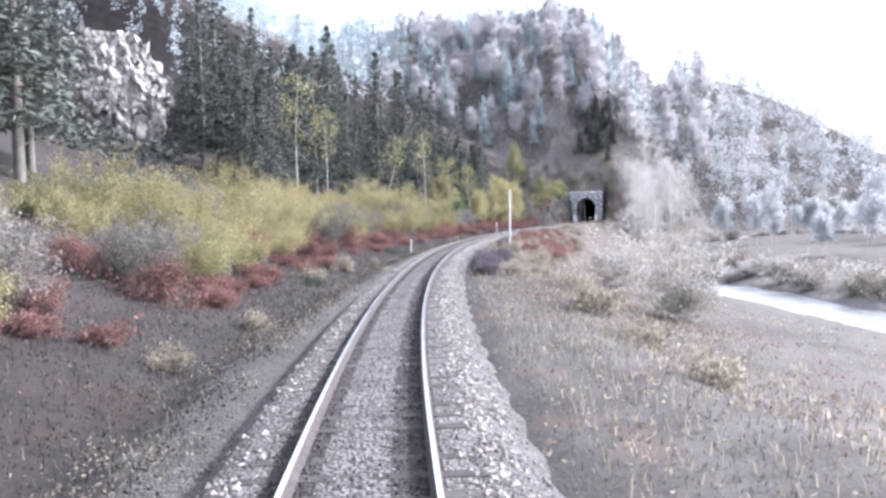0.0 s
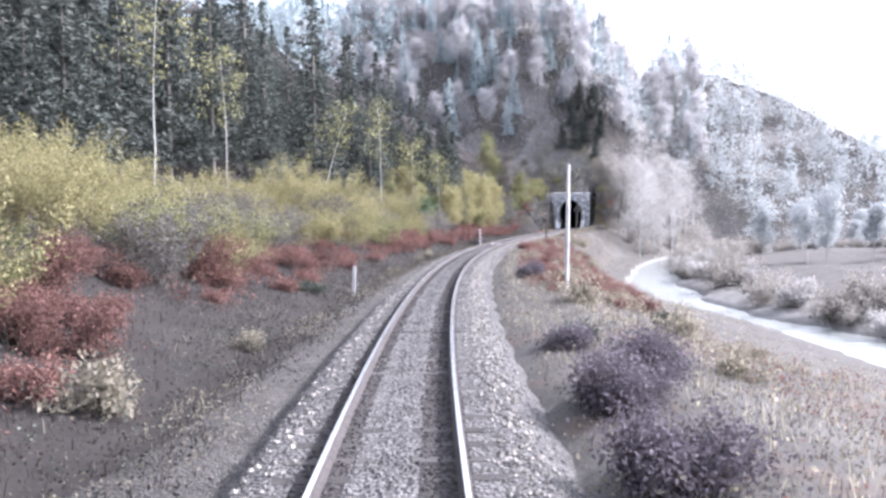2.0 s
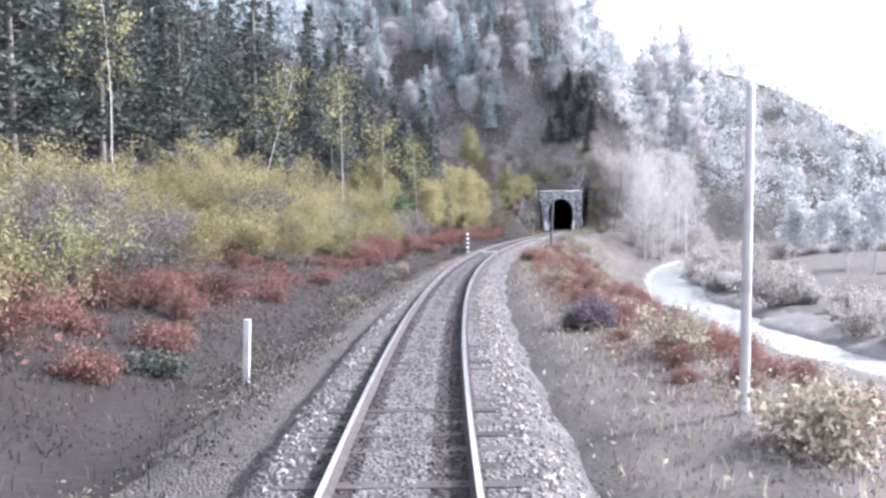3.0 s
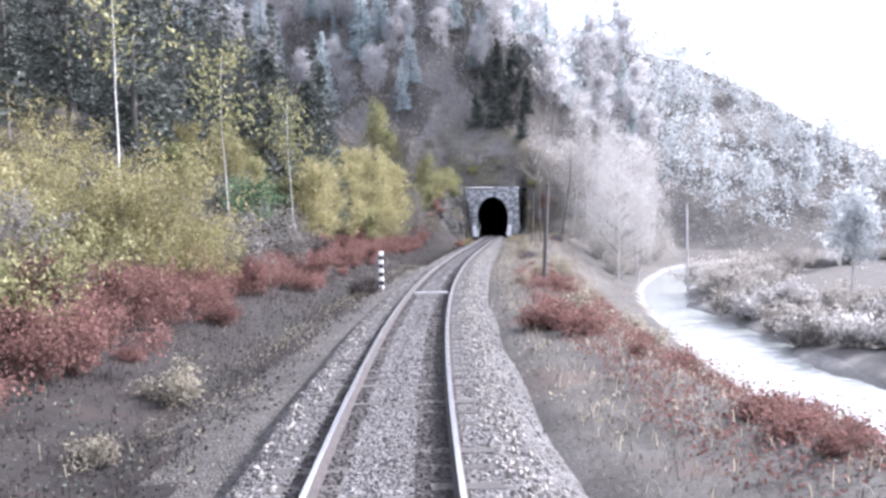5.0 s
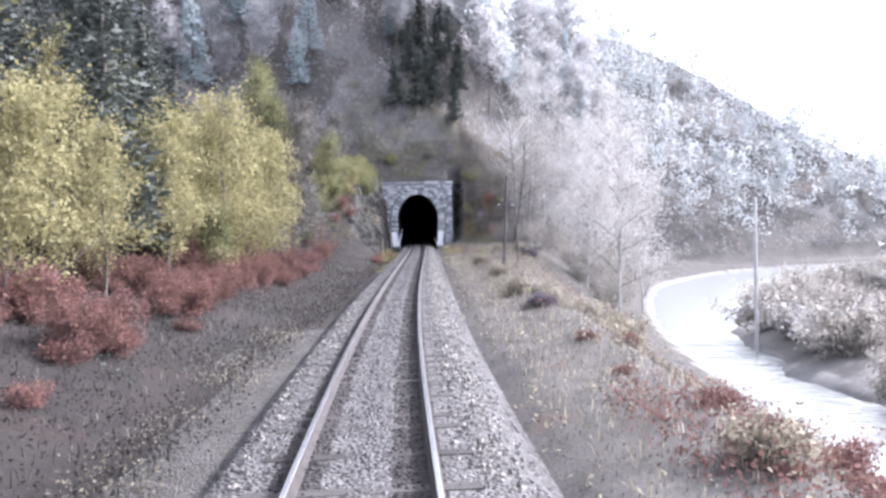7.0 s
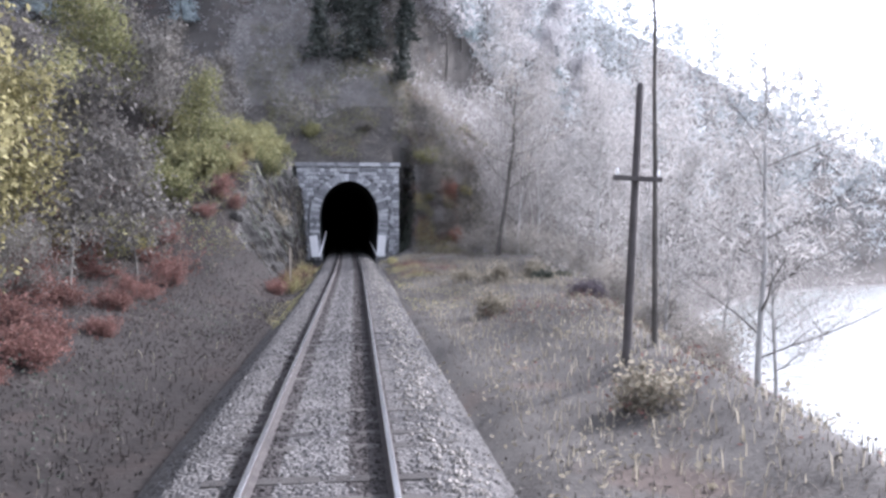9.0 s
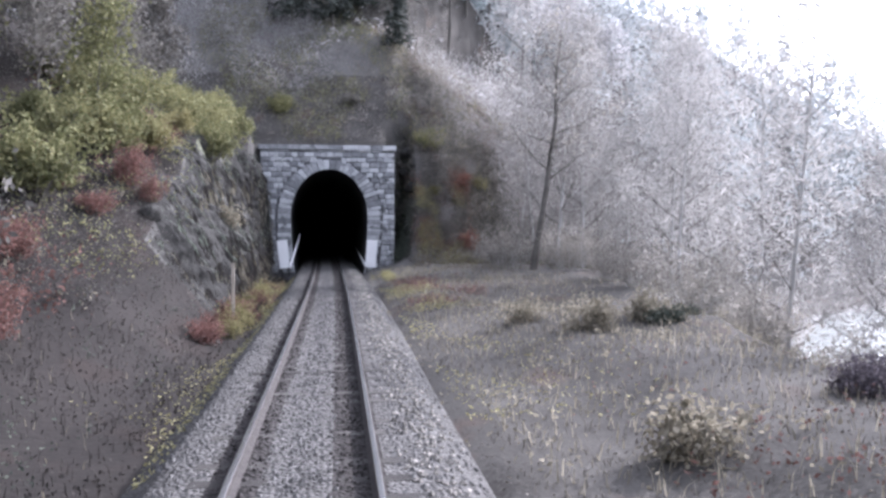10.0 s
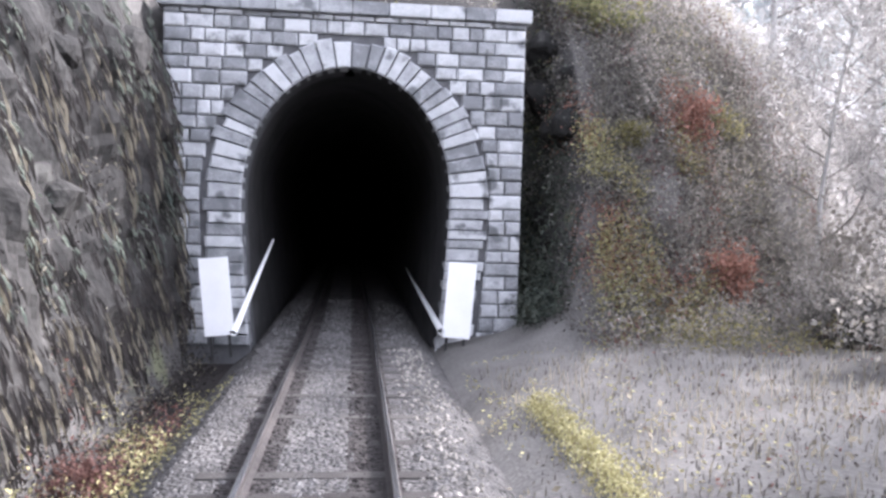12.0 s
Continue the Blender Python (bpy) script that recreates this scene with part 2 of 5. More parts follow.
def box(sx, sy, sz, bevel=0.0, at=(0, 0, 0)):
    bm = bmesh.new()
    bmesh.ops.create_cube(bm, size=1.0)
    bmesh.ops.scale(bm, vec=(sx, sy, sz), verts=bm.verts)
    if bevel:
        bmesh.ops.bevel(bm, geom=bm.edges[:], offset=bevel, segments=2, affect="EDGES")
    bmesh.ops.translate(bm, vec=at, verts=bm.verts)
    return bm


def tubes(paths, sides=6):
    """Tapered tubes: each path a list of (point, radius)."""
    vs, fs = [], []
    for path in paths:
        pts = [Vector(p) for p, _ in path]
        base = len(vs)
        for i, (p, r) in enumerate(path):
            d = (pts[min(i + 1, len(pts) - 1)] - pts[max(i - 1, 0)]).normalized()
            a = d.orthogonal().normalized()
            b = d.cross(a)
            for k in range(sides):
                w = 2 * math.pi * k / sides
                vs.append(pts[i] + (a * math.cos(w) + b * math.sin(w)) * r)
        for i in range(len(path) - 1):
            for k in range(sides):
                q, e = base + i * sides, (k + 1) % sides
                fs.append((q + k, q + e, q + sides + e, q + sides + k))
        fs.append(tuple(base + (len(path) - 1) * sides + k for k in range(sides)))
    return vs, fs


def leaf_quads(centres, size, spread, per, g, flat=0.0, wide=0.55):
    """Small bent leaves, per of them round every centre."""
    c = np.repeat(np.asarray(centres, float), per, axis=0)
    n = len(c)
    c = c + g.normal(0, 1, (n, 3)) * spread
    a = g.normal(0, 1, (n, 3))
    a[:, 2] *= 1 - flat
    a /= np.linalg.norm(a, axis=1)[:, None]
    b = np.cross(a, g.normal(0, 1, (n, 3)))
    b /= np.linalg.norm(b, axis=1)[:, None]
    s = size * g.uniform(0.5, 1.4, (n, 1))
    v = np.stack([c - a * s, c + b * s * wide, c + a * s, c - b * s * wide], 1).reshape(-1, 3)
    f = np.arange(4 * n).reshape(n, 4)
    return v, f


# ---- the line of the track ----
KAPPA = {-340: -3.6, -260: -3.48, -240: -3.32, -220: -3.16, -200: -3.0, -180: -2.53, -160: -2.44, -140: -2.78, -120: -2.78,
         -100: -2.55, -80: -1.52, -60: -0.46, -40: 0.08, -20: 0.54, 0: 0.50, 40: 0.43, 100: 0.4}
S = np.arange(-320, 81, 1.0)
_k = np.interp(S, list(KAPPA), list(KAPPA.values())) / 1000
_th = np.concatenate([[0], np.cumsum((_k[1:] + _k[:-1]) / 2)])
I0 = int(np.argmin(abs(S)))
TH = _th - _th[I0]
_dx, _dy = -np.sin(TH), np.cos(TH)
TX = np.concatenate([[0], np.cumsum((_dx[1:] + _dx[:-1]) / 2)])
TY = np.concatenate([[0], np.cumsum((_dy[1:] + _dy[:-1]) / 2)])
TX, TY = TX - TX[I0], TY - TY[I0]


def heading(s):
    return float(np.interp(s, S, TH))


def on_track(s, u, z=0.0):
    """World place of track metre s, u metres to the right of the centre line."""
    a = heading(s)
    return Vector((float(np.interp(s, S, TX)) + u * math.cos(a), float(np.interp(s, S, TY)) + u * math.sin(a), z))


def track_coords(x, y):
    x, y = np.asarray(x, float), np.asarray(y, float)
    best, bi = np.full(x.shape, 1e18), np.zeros(x.shape, int)
    for i in range(0, len(S), 2):
        d = (x - TX[i]) ** 2 + (y - TY[i]) ** 2
        m = d < best
        best[m], bi[m] = d[m], i
    u = (x - TX[bi]) * np.cos(TH[bi]) + (y - TY[bi]) * np.sin(TH[bi])
    s = S[bi] + -(x - TX[bi]) * np.sin(TH[bi]) + (y - TY[bi]) * np.cos(TH[bi])
    return s, u


def step(a, b, v):
    t = np.clip((v - a) / (b - a), 0, 1)
    return t * t * (3 - 2 * t)


# ---- the river's line: x, y, half width ----
RIVER = np.array([(120, -340, 4), (86, -250, 4), (60, -205, 3.5), (42, -170, 3), (33, -148, 3), (24, -127, 2.6), (17.5, -111, 2.2), (15.2, -95, 2.2), (15.4, -75, 2.0),
                  (15.6, -58, 1.2), (18.7, -42, 1.9), (25.2, -26, 4), (34, -12, 8), (48, 6, 8), (68, 14, 7), (100, 16, 7), (160, 14, 8), (320, 0, 10)], float)
_rt = np.concatenate([[0], np.cumsum(np.hypot(*np.diff(RIVER[:, :2], axis=0).T))])
_rq = np.arange(0, _rt[-1], 2.0)


def _smooth(v):
    k = np.ones(7) / 7
    return np.convolve(np.pad(v, 3, mode="edge"), k, mode="valid")


RX, RY, RW = (_smooth(np.interp(_rq, _rt, RIVER[:, i])) for i in range(3))
WATER_Z = -5.0


def river_gap(x, y):
    """Distance from the water's edge, negative in the river, and which side (+1 beyond it)."""
    best, side = np.full(np.shape(x), 1e18), np.ones(np.shape(x))
    for i in range(len(RX) - 1):
        d = np.hypot(x - RX[i], y - RY[i]) - RW[i]
        tx, ty = RX[i + 1] - RX[i], RY[i + 1] - RY[i]
        right = np.sign((x - RX[i]) * ty - (y - RY[i]) * tx)
        m = d < best
        best = np.where(m, d, best)
        side = np.where(m, right, side)
    return best, side


def bumps(x, y, size, seed=0.0):
    """Smooth pseudo-noise of about -1 to 1."""
    a, b = x / size + seed, y / size - seed * 1.7
    return (np.sin(a * 2.1 + 1.3 * np.sin(b * 1.7)) + np.sin(b * 2.3 + 1.1 * np.sin(a * 1.9 + 2)) + np.sin((a + b) * 1.3 + seed)) / 3


def ground_height(x, y):
    x, y = np.asarray(x, float), np.asarray(y, float)
    s, u = track_coords(x, y)
    gap, side = river_gap(x, y)
    au = np.abs(u)
    gap = gap + np.where(side > 0, 0.9 * bumps(x, y, 5.0, 2.2) + 0.4 * bumps(x, y, 1.8, 4.2), 0.0)
    # uphill side
    verge = step(-60, -80, s) * (1 - step(2.7, 4.3, au))
    left = -0.9 + 0.38 * verge + 0.25 * np.clip(au - 4.0, 0, 4) + 0.40 * np.clip(au - 8, 0, 600)
    left = left + 0.5 * bumps(x, y, 7, 1.0) * step(6, 12, au) + 2.5 * bumps(x, y, 30, 2.0) * step(14, 40, au)
    by_portal = step(-7.5, -0.8, s)
    cut = np.clip((au - 3.6) * (3.0 + 6.5 * by_portal), -0.95, 6.5 + 1.2 * by_portal) + 0.55 * np.clip(au - 5.6, 0, 200) + (0.4 * bumps(x, y, 1.6, 3.0) + 0.25 * bumps(x, y, 0.7, 9.0)) * step(3.7, 4.6, au)
    w = step(-36, -10, s)
    left = left * (1 - w) + np.maximum(cut, left) * w
    # gully below the crag
    along, across = (x - 19) * -0.615 + (y + 203) * 0.789, (x - 19) * 0.789 + (y + 203) * 0.615
    left = left - np.clip((along - 75) * 0.125, 0, 12) * np.exp(-(across / 13.0) ** 2) * (1 - step(176, 200, along))
    # river side
    shelf = 5.3 + 9 * step(-75, -25, s) + 1.2 * bumps(x, y, 9, 4.0)
    past = np.clip(au - shelf, 0, 400)
    fall = past / np.maximum(past + np.clip(gap, 0.1, 400), 1.0)
    right = -0.95 + 0.55 * step(1.7, 2.3, au) + 0.1 * step(3, 5, au) + 0.45 * step(-75, -55, s) * (1 - step(-48, -25, s)) * step(4, 6, au) - 4.4 * fall ** 0.85 + (0.16 * bumps(x, y, 2.5, 5.0) + 0.35 * bumps(x, y, 8, 5.5)) * step(3.5, 7, au)
    near_portal = step(-34, -16, s)
    right = right + near_portal * 0.3 * step(2.0, 4.0, au) * (1 - step(shelf - 2, shelf + 4, au))
    h = np.where(u < 0, left, right)
    h = np.where(au < 1.65, np.minimum(h, -0.95), h)
    # the spur over the tunnel and its foot
    foot = -2.5 + 0.75 * np.clip(x - 7.5, 0, 40)
    face = 0.2 + np.clip(1.9 * (y - foot), 0, 6.5) + 1.02 * np.clip(y - foot - 3.4, 0, 130)
    crest = np.minimum(4 + 0.285 * (np.clip(y, 0, 400) + 128), 119) + 3.0 * bumps(x, y, 34, 3.1)      # gentler slope above the steep foot
    behind = 7.5 + 1.05 * np.clip(y - 1.0, 0, 130)
    niche = np.minimum(behind, 0.2 + np.clip(3.0 * (y - 1.6), 0, 5.4) + 5.0 * np.clip(y - 3.4, 0, 200))
    mix = step(4.7, 5.7, x)
    brink = 4.25 + (0.32 * np.clip(y - 1.2, 0, 4) + 0.45 * bumps(x, y, 1.7, 2.4)) * step(1.2, 2.4, y)
    spur = np.where(x < brink, behind, niche * (1 - mix) + face * mix)
    flank = 4.5 + 1.2 * (21 + 0.33 * np.clip(y, 0, 60) - x)
    spur = np.minimum(np.minimum(spur, flank), crest) + (1.2 * bumps(x, y, 6, 6.0) + 0.5 * bumps(x, y, 2.2, 6.6)) * step(3, 9, y)
    on_spur = np.where(x < 4.25, y > 0.9, y > -3) & (x > -40)
    h = np.where(on_spur, np.maximum(h, np.minimum(spur, 135)), h)
    hill = 7.5 + 1.05 * np.clip(y - 1, 0, 130) - 0.02 * np.clip(-30 - x, 0, 300)
    h = np.where((x <= -4.25) & (y > 0), np.maximum(h, np.minimum(np.minimum(hill, flank), crest) * step(0, 8, y)), h)
    # wooded hill behind the bend
    ridge = np.interp(x, [20, 45, 80, 110, 150], [53, 48, 24, 10, 2]) * (1 + 0.06 * bumps(x, y, 14, 7.3))
    opp = -4.4 + np.clip(0.71 * np.clip(y - 15 - 0.54 * (x - 40), 0, 300), 0, ridge) * (1 - step(180, 280, y))
    opp = opp - 34 * (1 - step(5, 24, x))
    h = np.where((y > 8) & (x > 4.3), np.maximum(h, opp), h)
    # low land beyond the river
    far = -4.4 + 0.04 * np.clip(gap, 0, 60) + 1.0 * bumps(x, y, 16, 8.0) * step(6, 20, gap)
    beyond = (side > 0) & (gap > 0)
    h = np.where(beyond, far, h)
    cap = WATER_Z + 0.25 * np.clip(gap, 0, 4) + 0.8 * np.clip(gap - 4, 0, 400)
    h = np.where(gap < 30, np.minimum(h, cap), h)
    return np.where(gap < 0.5, np.minimum(h, WATER_Z - 0.6 + 1.2 * np.clip(gap, -0.5, 0.5)), h)


def lines(*spans):
    out = []
    for a, b, n in spans:
        out += list(np.linspace(a, b, n, endpoint=False))
    return np.array(out + [spans[-1][1]])


gx = lines((-2400, -400, 12), (-400, -120, 24), (-120, -30, 60), (-30, 40, 110), (40, 130, 60), (130, 420, 24), (420, 2400, 12))
gy = lines((-2400, -420, 12), (-420, -240, 24), (-240, -40, 230), (-40, 30, 150), (30, 140, 60), (140, 420, 28), (420, 2400, 12))
GX, GY = np.meshgrid(gx, gy)
GZ = ground_height(GX, GY)
nx, ny = len(gx), len(gy)
GAP, SIDE = river_gap(GX, GY)


def on_grid(field, x, y):
    i = int(np.clip(np.searchsorted(gx, x) - 1, 0, nx - 2))
    j = int(np.clip(np.searchsorted(gy, y) - 1, 0, ny - 2))
    a, b = (x - gx[i]) / (gx[i + 1] - gx[i]), (y - gy[j]) / (gy[j + 1] - gy[j])
    return float((field[j, i] * (1 - a) + field[j, i + 1] * a) * (1 - b) + (field[j + 1, i] * (1 - a) + field[j + 1, i + 1] * a) * b)


def ground_at(x, y):
    return on_grid(GZ, x, y)


gv = np.stack([GX.ravel(), GY.ravel(), GZ.ravel()], 1)
idx = np.arange(nx * ny).reshape(ny, nx)
gf = np.stack([idx[:-1, :-1], idx[:-1, 1:], idx[1:, 1:], idx[1:, :-1]], -1).reshape(-1, 4)
fx, fy = gv[gf].mean(1)[:, 0], gv[gf].mean(1)[:, 1]
fs_, fu_ = track_coords(fx, fy)
fgap, _ = river_gap(fx, fy)
steep = np.ptp(gv[gf][:, :, 2], axis=1) / np.maximum(np.ptp(gv[gf][:, :, 0], axis=1), 0.3)
gslot = np.zeros(len(gf), int)
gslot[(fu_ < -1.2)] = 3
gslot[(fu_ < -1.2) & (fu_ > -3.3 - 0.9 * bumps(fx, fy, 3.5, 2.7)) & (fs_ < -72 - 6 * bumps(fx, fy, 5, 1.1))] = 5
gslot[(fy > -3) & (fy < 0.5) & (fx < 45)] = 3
gslot[(fy > 0.5) & (fx > -40)] = 0
gslot[(fy > 14)] = 0
gslot[(fy > 6) & (fx > -70) & (fx < 90) & (bumps(fx, fy, 6, 2.1) > 0.0)] = 4
fz = gv[gf].mean(1)[:, 2]
gslot[(steep > 1.5) & ((fx < 3.5) | (fz < 6.2)) & (fx > -14) & (fx < 30) & (fy > -40) & (fy < 40)] = 1
gslot[(fx > 5.4) & (fy > -6) & (fy < 40)] = 0
gslot[(fx > 5.6) & (fx < 16) & (fy > -5) & (fy < 8)] = 4
gslot[(fx > 1.6) & (fx < 16) & (fy < np.where(fx < 4.6, 0.95, -1.0)) & (fy > -12 + 3.5 * bumps(fx, fy, 3.0, 1.4))] = 4
_, fside = river_gap(fx, fy)
gslot[(fside > 0) & (fgap < 5 + 4 * bumps(fx, fy, 7, 3.3)) & (fy < 10)] = 4
gslot[(fgap < 1.1)] = 2
hole = (np.abs(fx) < 4.2) & (fy > -1.2) & (fy < 1.6) & (np.ptp(gv[gf][:, :, 2], axis=1) > 1.2)
gf, gslot = gf[~hole], gslot[~hole]
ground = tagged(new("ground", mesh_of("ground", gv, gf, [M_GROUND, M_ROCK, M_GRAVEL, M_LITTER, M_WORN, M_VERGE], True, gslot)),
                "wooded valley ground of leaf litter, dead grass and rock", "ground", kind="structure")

# river water
rv, rf = [], []
for i in range(len(RX)):
    j = min(i + 1, len(RX) - 1)
    k = max(i - 1, 0)
    d = Vector((RX[j] - RX[k], RY[j] - RY[k], 0)).normalized()
    n_ = Vector((d.y, -d.x, 0))
    for q in (-1, -0.5, 0, 0.5, 1):
        rv.append(Vector((RX[i], RY[i], WATER_Z)) + n_ * q * (RW[i] + 1.2))
    if i:
        for c in range(4):
            b0 = (i - 1) * 5 + c
            rf.append((b0, b0 + 1, b0 + 6, b0 + 5))
tagged(new("river_water", mesh_of("river_water", rv, rf, M_WATER)), "shallow river reflecting the white sky", "river", kind="structure")

# ---- track bed ----


def sweep(profile, s0, s1, ds, closed=False):
    """Sweep (u, z) points along the track."""
    vs, fs = [], []
    n = len(profile)
    ss = np.arange(s0, s1 + 1e-6, ds)
    for i, s in enumerate(ss):
        for u, z in profile:
            vs.append(on_track(s, u, z))
        if i:
            for k in range(n if closed else n - 1):
                a, b = (i - 1) * n + k, (i - 1) * n + (k + 1) % n
                fs.append((a, b, b + n, a + n))
    return vs, fs


bed_profile = [(-2.6, -1.05), (-1.9, -0.52), (-1.62, -0.225), (-1.3, -0.184), (-1.02, -0.181), (-0.48, -0.180), (0, -0.172), (0.28, -0.178), (0.86, -0.183), (1.3, -0.184), (1.66, -0.23), (2.0, -0.45), (2.6, -0.85)]
vs, fs = sweep(bed_profile, -300, 70, 1.0)
# strips at the left rail and inside the right one hold painted rail shadow
tagged(new("ballast_bed", mesh_of("ballast_bed", vs, fs, [M_BALLAST, M_SHADE_RUST], True, [1 if i % 12 in (4, 7) else 0 for i in range(len(fs))])), "grey crushed-stone ballast bed with sloping shoulders", "ballast", kind="structure")


def stones(name, count, s0, s1, us, size, mat, label, seed, zoff=0.0):
    g = np.random.default_rng(seed)
    unit = np.array([(1, 0, 0), (-1, 0, 0), (0, 1, 0), (0, -1, 0), (0, 0, 1), (0, 0, -1)], float)
    tri = np.array([(0, 2, 4), (2, 1, 4), (1, 3, 4), (3, 0, 4), (2, 0, 5), (1, 2, 5), (3, 1, 5), (0, 3, 5)])
    s = g.uniform(s0, s1, count)
    u = us(g, count)
    z = np.interp(u, [p[0] for p in bed_profile], [p[1] for p in bed_profile]) + zoff
    a = np.interp(s, S, TH)
    c = np.stack([np.interp(s, S, TX) + u * np.cos(a), np.interp(s, S, TY) + u * np.sin(a), z], 1)
    r = size * g.uniform(0.6, 1.3, (count, 1, 1)) * g.uniform(0.6, 1.2, (count, 6, 1))
    w = g.uniform(0, 2 * math.pi, (count, 1))
    ux = unit[None, :, 0] * np.cos(w) - unit[None, :, 1] * np.sin(w)
    uy = unit[None, :, 0] * np.sin(w) + unit[None, :, 1] * np.cos(w)
    uz = np.repeat(unit[None, :, 2], count, 0)
    tilt = g.uniform(-0.5, 0.5, (count, 1))
    uz2 = uz + ux * tilt
    v = (np.stack([ux, uy, uz2 * 0.75], -1) * r + c[:, None]).reshape(-1, 3)
    f = (tri[None] + 6 * np.arange(count)[:, None, None]).reshape(-1, 3)
    me = mesh_of(name, v, f, mat)
    return tagged(new(name, me), label, "stones", kind="stuff")


# loose stones on those strips, coloured dark for rail shadow and rust
stones("stained_stones", 22000, -226, 8, lambda g, n: np.where(g.uniform(0, 1, n) < 0.5, -np.clip(g.normal(0.76, 0.16, n), 0.45, 1.05), np.clip(g.normal(0.52, 0.15, n), 0.26, 0.84)), 0.036, M_SHADE_RUST_STONES, "ballast stones beside the rails, darkened for rust and rail shadow", 14)
stones("ballast_stones", 38000, -226, 8, lambda g, n: np.where(g.uniform(0, 1, n) < 0.4, np.clip(g.normal(-0.06, 0.18, n), -0.44, 0.32), np.where(g.uniform(0, 1, n) < 0.5, -1, 1) * g.uniform(0.98, 2.05, n)), 0.042, M_STONES, "loose grey ballast stones between and beside the rails", 11)
stones("pale_shoulder_gravel", 9000, -226, -2, lambda g, n: np.clip(g.normal(1.45, 0.2, n), 1.05, 2.1), 0.05, M_PALE_STONES, "pale fresh gravel along the ballast shoulder", 12, 0.01)
stones("pale_ditch_gravel", 2000, -226, -60, lambda g, n: -np.clip(g.normal(1.4, 0.14, n), 1.1, 1.8), 0.05, M_PALE_STONES, "pale gravel along the uphill ballast shoulder", 13, 0.01)

# ---- rails and sleepers ----
track = thing("railway_track", Matrix(), "single standard-gauge track, rusty rails with polished heads on weathered sleepers", "railway track")
for side in (-1, 1):
    c = side * 0.7525
    prof = [(-0.07, -0.172), (0.07, -0.172), (0.07, -0.158), (0.012, -0.135), (0.010, -0.05), (0.036, -0.038), (0.036, -0.012), (0.031, -0.003),
            (-0.031, -0.003), (-0.036, -0.012), (-0.036, -0.038), (-0.010, -0.05), (-0.012, -0.135), (-0.07, -0.158)]
    vs, fs = sweep([(c + a, z) for a, z in prof], -300, 70, 1.0, True)
    rail = piece("rail", mesh_of("rail", vs, fs, M_RAIL), track)
    vs, fs = sweep([(c - 0.03, -0.004), (c - 0.024, 0.0), (c + 0.024, 0.0), (c + 0.03, -0.004)], -300, 70, 1.0)
    piece("running_surface", mesh_of("running_surface", vs, fs, M_RAIL_TOP), rail, "polished steel running surface")

bm = box(2.5, 0.24, 0.15, 0.012)
sleeper_mesh = bpy.data.meshes.new("sleeper")
bm.to_mesh(sleeper_mesh)
bm.free()
sleeper_mesh.materials.append(M_SLEEPER)
g_sl = np.random.default_rng(3)
s_at = -214.0
while s_at < 8:
    p = on_track(s_at, g_sl.normal(0, 0.02), -0.255 + g_sl.normal(0, 0.006))
    piece("sleeper", sleeper_mesh, track, m=Matrix.Translation(p) @ Matrix.Rotation(heading(s_at) + g_sl.normal(0, 0.012), 4, "Z"))
    s_at += 0.65
# pale sleeper
piece("pale_sleeper", mesh_of("pale_sleeper", *tubes([[((-0.62, 0, 0), 0.055), ((0.62, 0, 0), 0.055)]], 8), M_GREYPOLE), track, "pale crosspiece lying between the rails",
      Matrix.Translation(on_track(-98.4, 0.0, -0.15)) @ Matrix.Rotation(heading(-98.4), 4, "Z"))

# ---- tunnel portal ----
CX, HALF, SPRING, CROWN = 0.10, 2.40, 3.0, 6.0


def arch(grow=0.0, n=28):
    """Outline of the opening from left foot to right foot, as (x, z)."""
    pts = []
    for z in np.linspace(-0.9, SPRING, 9)[:-1]:
        pts.append((-(HALF - 0.30 * ((SPRING - z) / 3.9) ** 1.5) - grow * 1.1, z))
    for a in np.linspace(math.pi, 0, n):
        pts.append(((HALF + grow * 1.1) * math.cos(a), SPRING + (CROWN - SPRING + grow * 0.8) * math.sin(a)))
    for z in np.linspace(SPRING, -0.9, 9)[1:]:
        pts.append((HALF - 0.30 * ((SPRING - z) / 3.9) ** 1.5 + grow * 1.1, z))
    return [(x + CX, z) for x, z in pts]


def half_at(z, grow):
    if z < SPRING:
        return HALF - 0.30 * ((SPRING - z) / 3.9) ** 1.5 + grow * 1.1
    q = (z - SPRING) / (CROWN - SPRING + grow * 0.8)
    return (HALF + grow * 1.1) * math.sqrt(max(0, 1 - q * q))


portal = thing("tunnel_portal", Matrix(), "weathered grey ashlar tunnel portal with a voussoir arch", "tunnel portal")
WL, WR, WT = -4.1, 4.2, 7.2
a_in = arch(0.0)
outer = []
for x, z in arch(0.0):
    ang = math.atan2(z - 2.0, x - CX)
    k = 1e9
    if math.cos(ang) > 1e-6:
        k = min(k, (WR - CX) / math.cos(ang))
    if math.cos(ang) < -1e-6:
        k = min(k, (WL - CX) / math.cos(ang))
    if math.sin(ang) > 1e-6:
        k = min(k, (WT - 2.0) / math.sin(ang))
    if math.sin(ang) < -1e-6:
        k = min(k, (-1.2 - 2.0) / math.sin(ang))
    outer.append((CX + k * math.cos(ang), 2.0 + k * math.sin(ang)))
n = len(a_in)
vs, fs = [], []
for y in (0.03, 1.1):
    vs += [(x, y, z) for x, z in a_in] + [(x, y, z) for x, z in outer]
for i in range(n - 1):
    fs += [(i, i + 1, n + i + 1, n + i), (2 * n + i, 3 * n + i, 3 * n + i + 1, 2 * n + i + 1), (n + i, n + i + 1, 3 * n + i + 1, 3 * n + i), (i, 2 * n + i, 2 * n + i + 1, i + 1)]
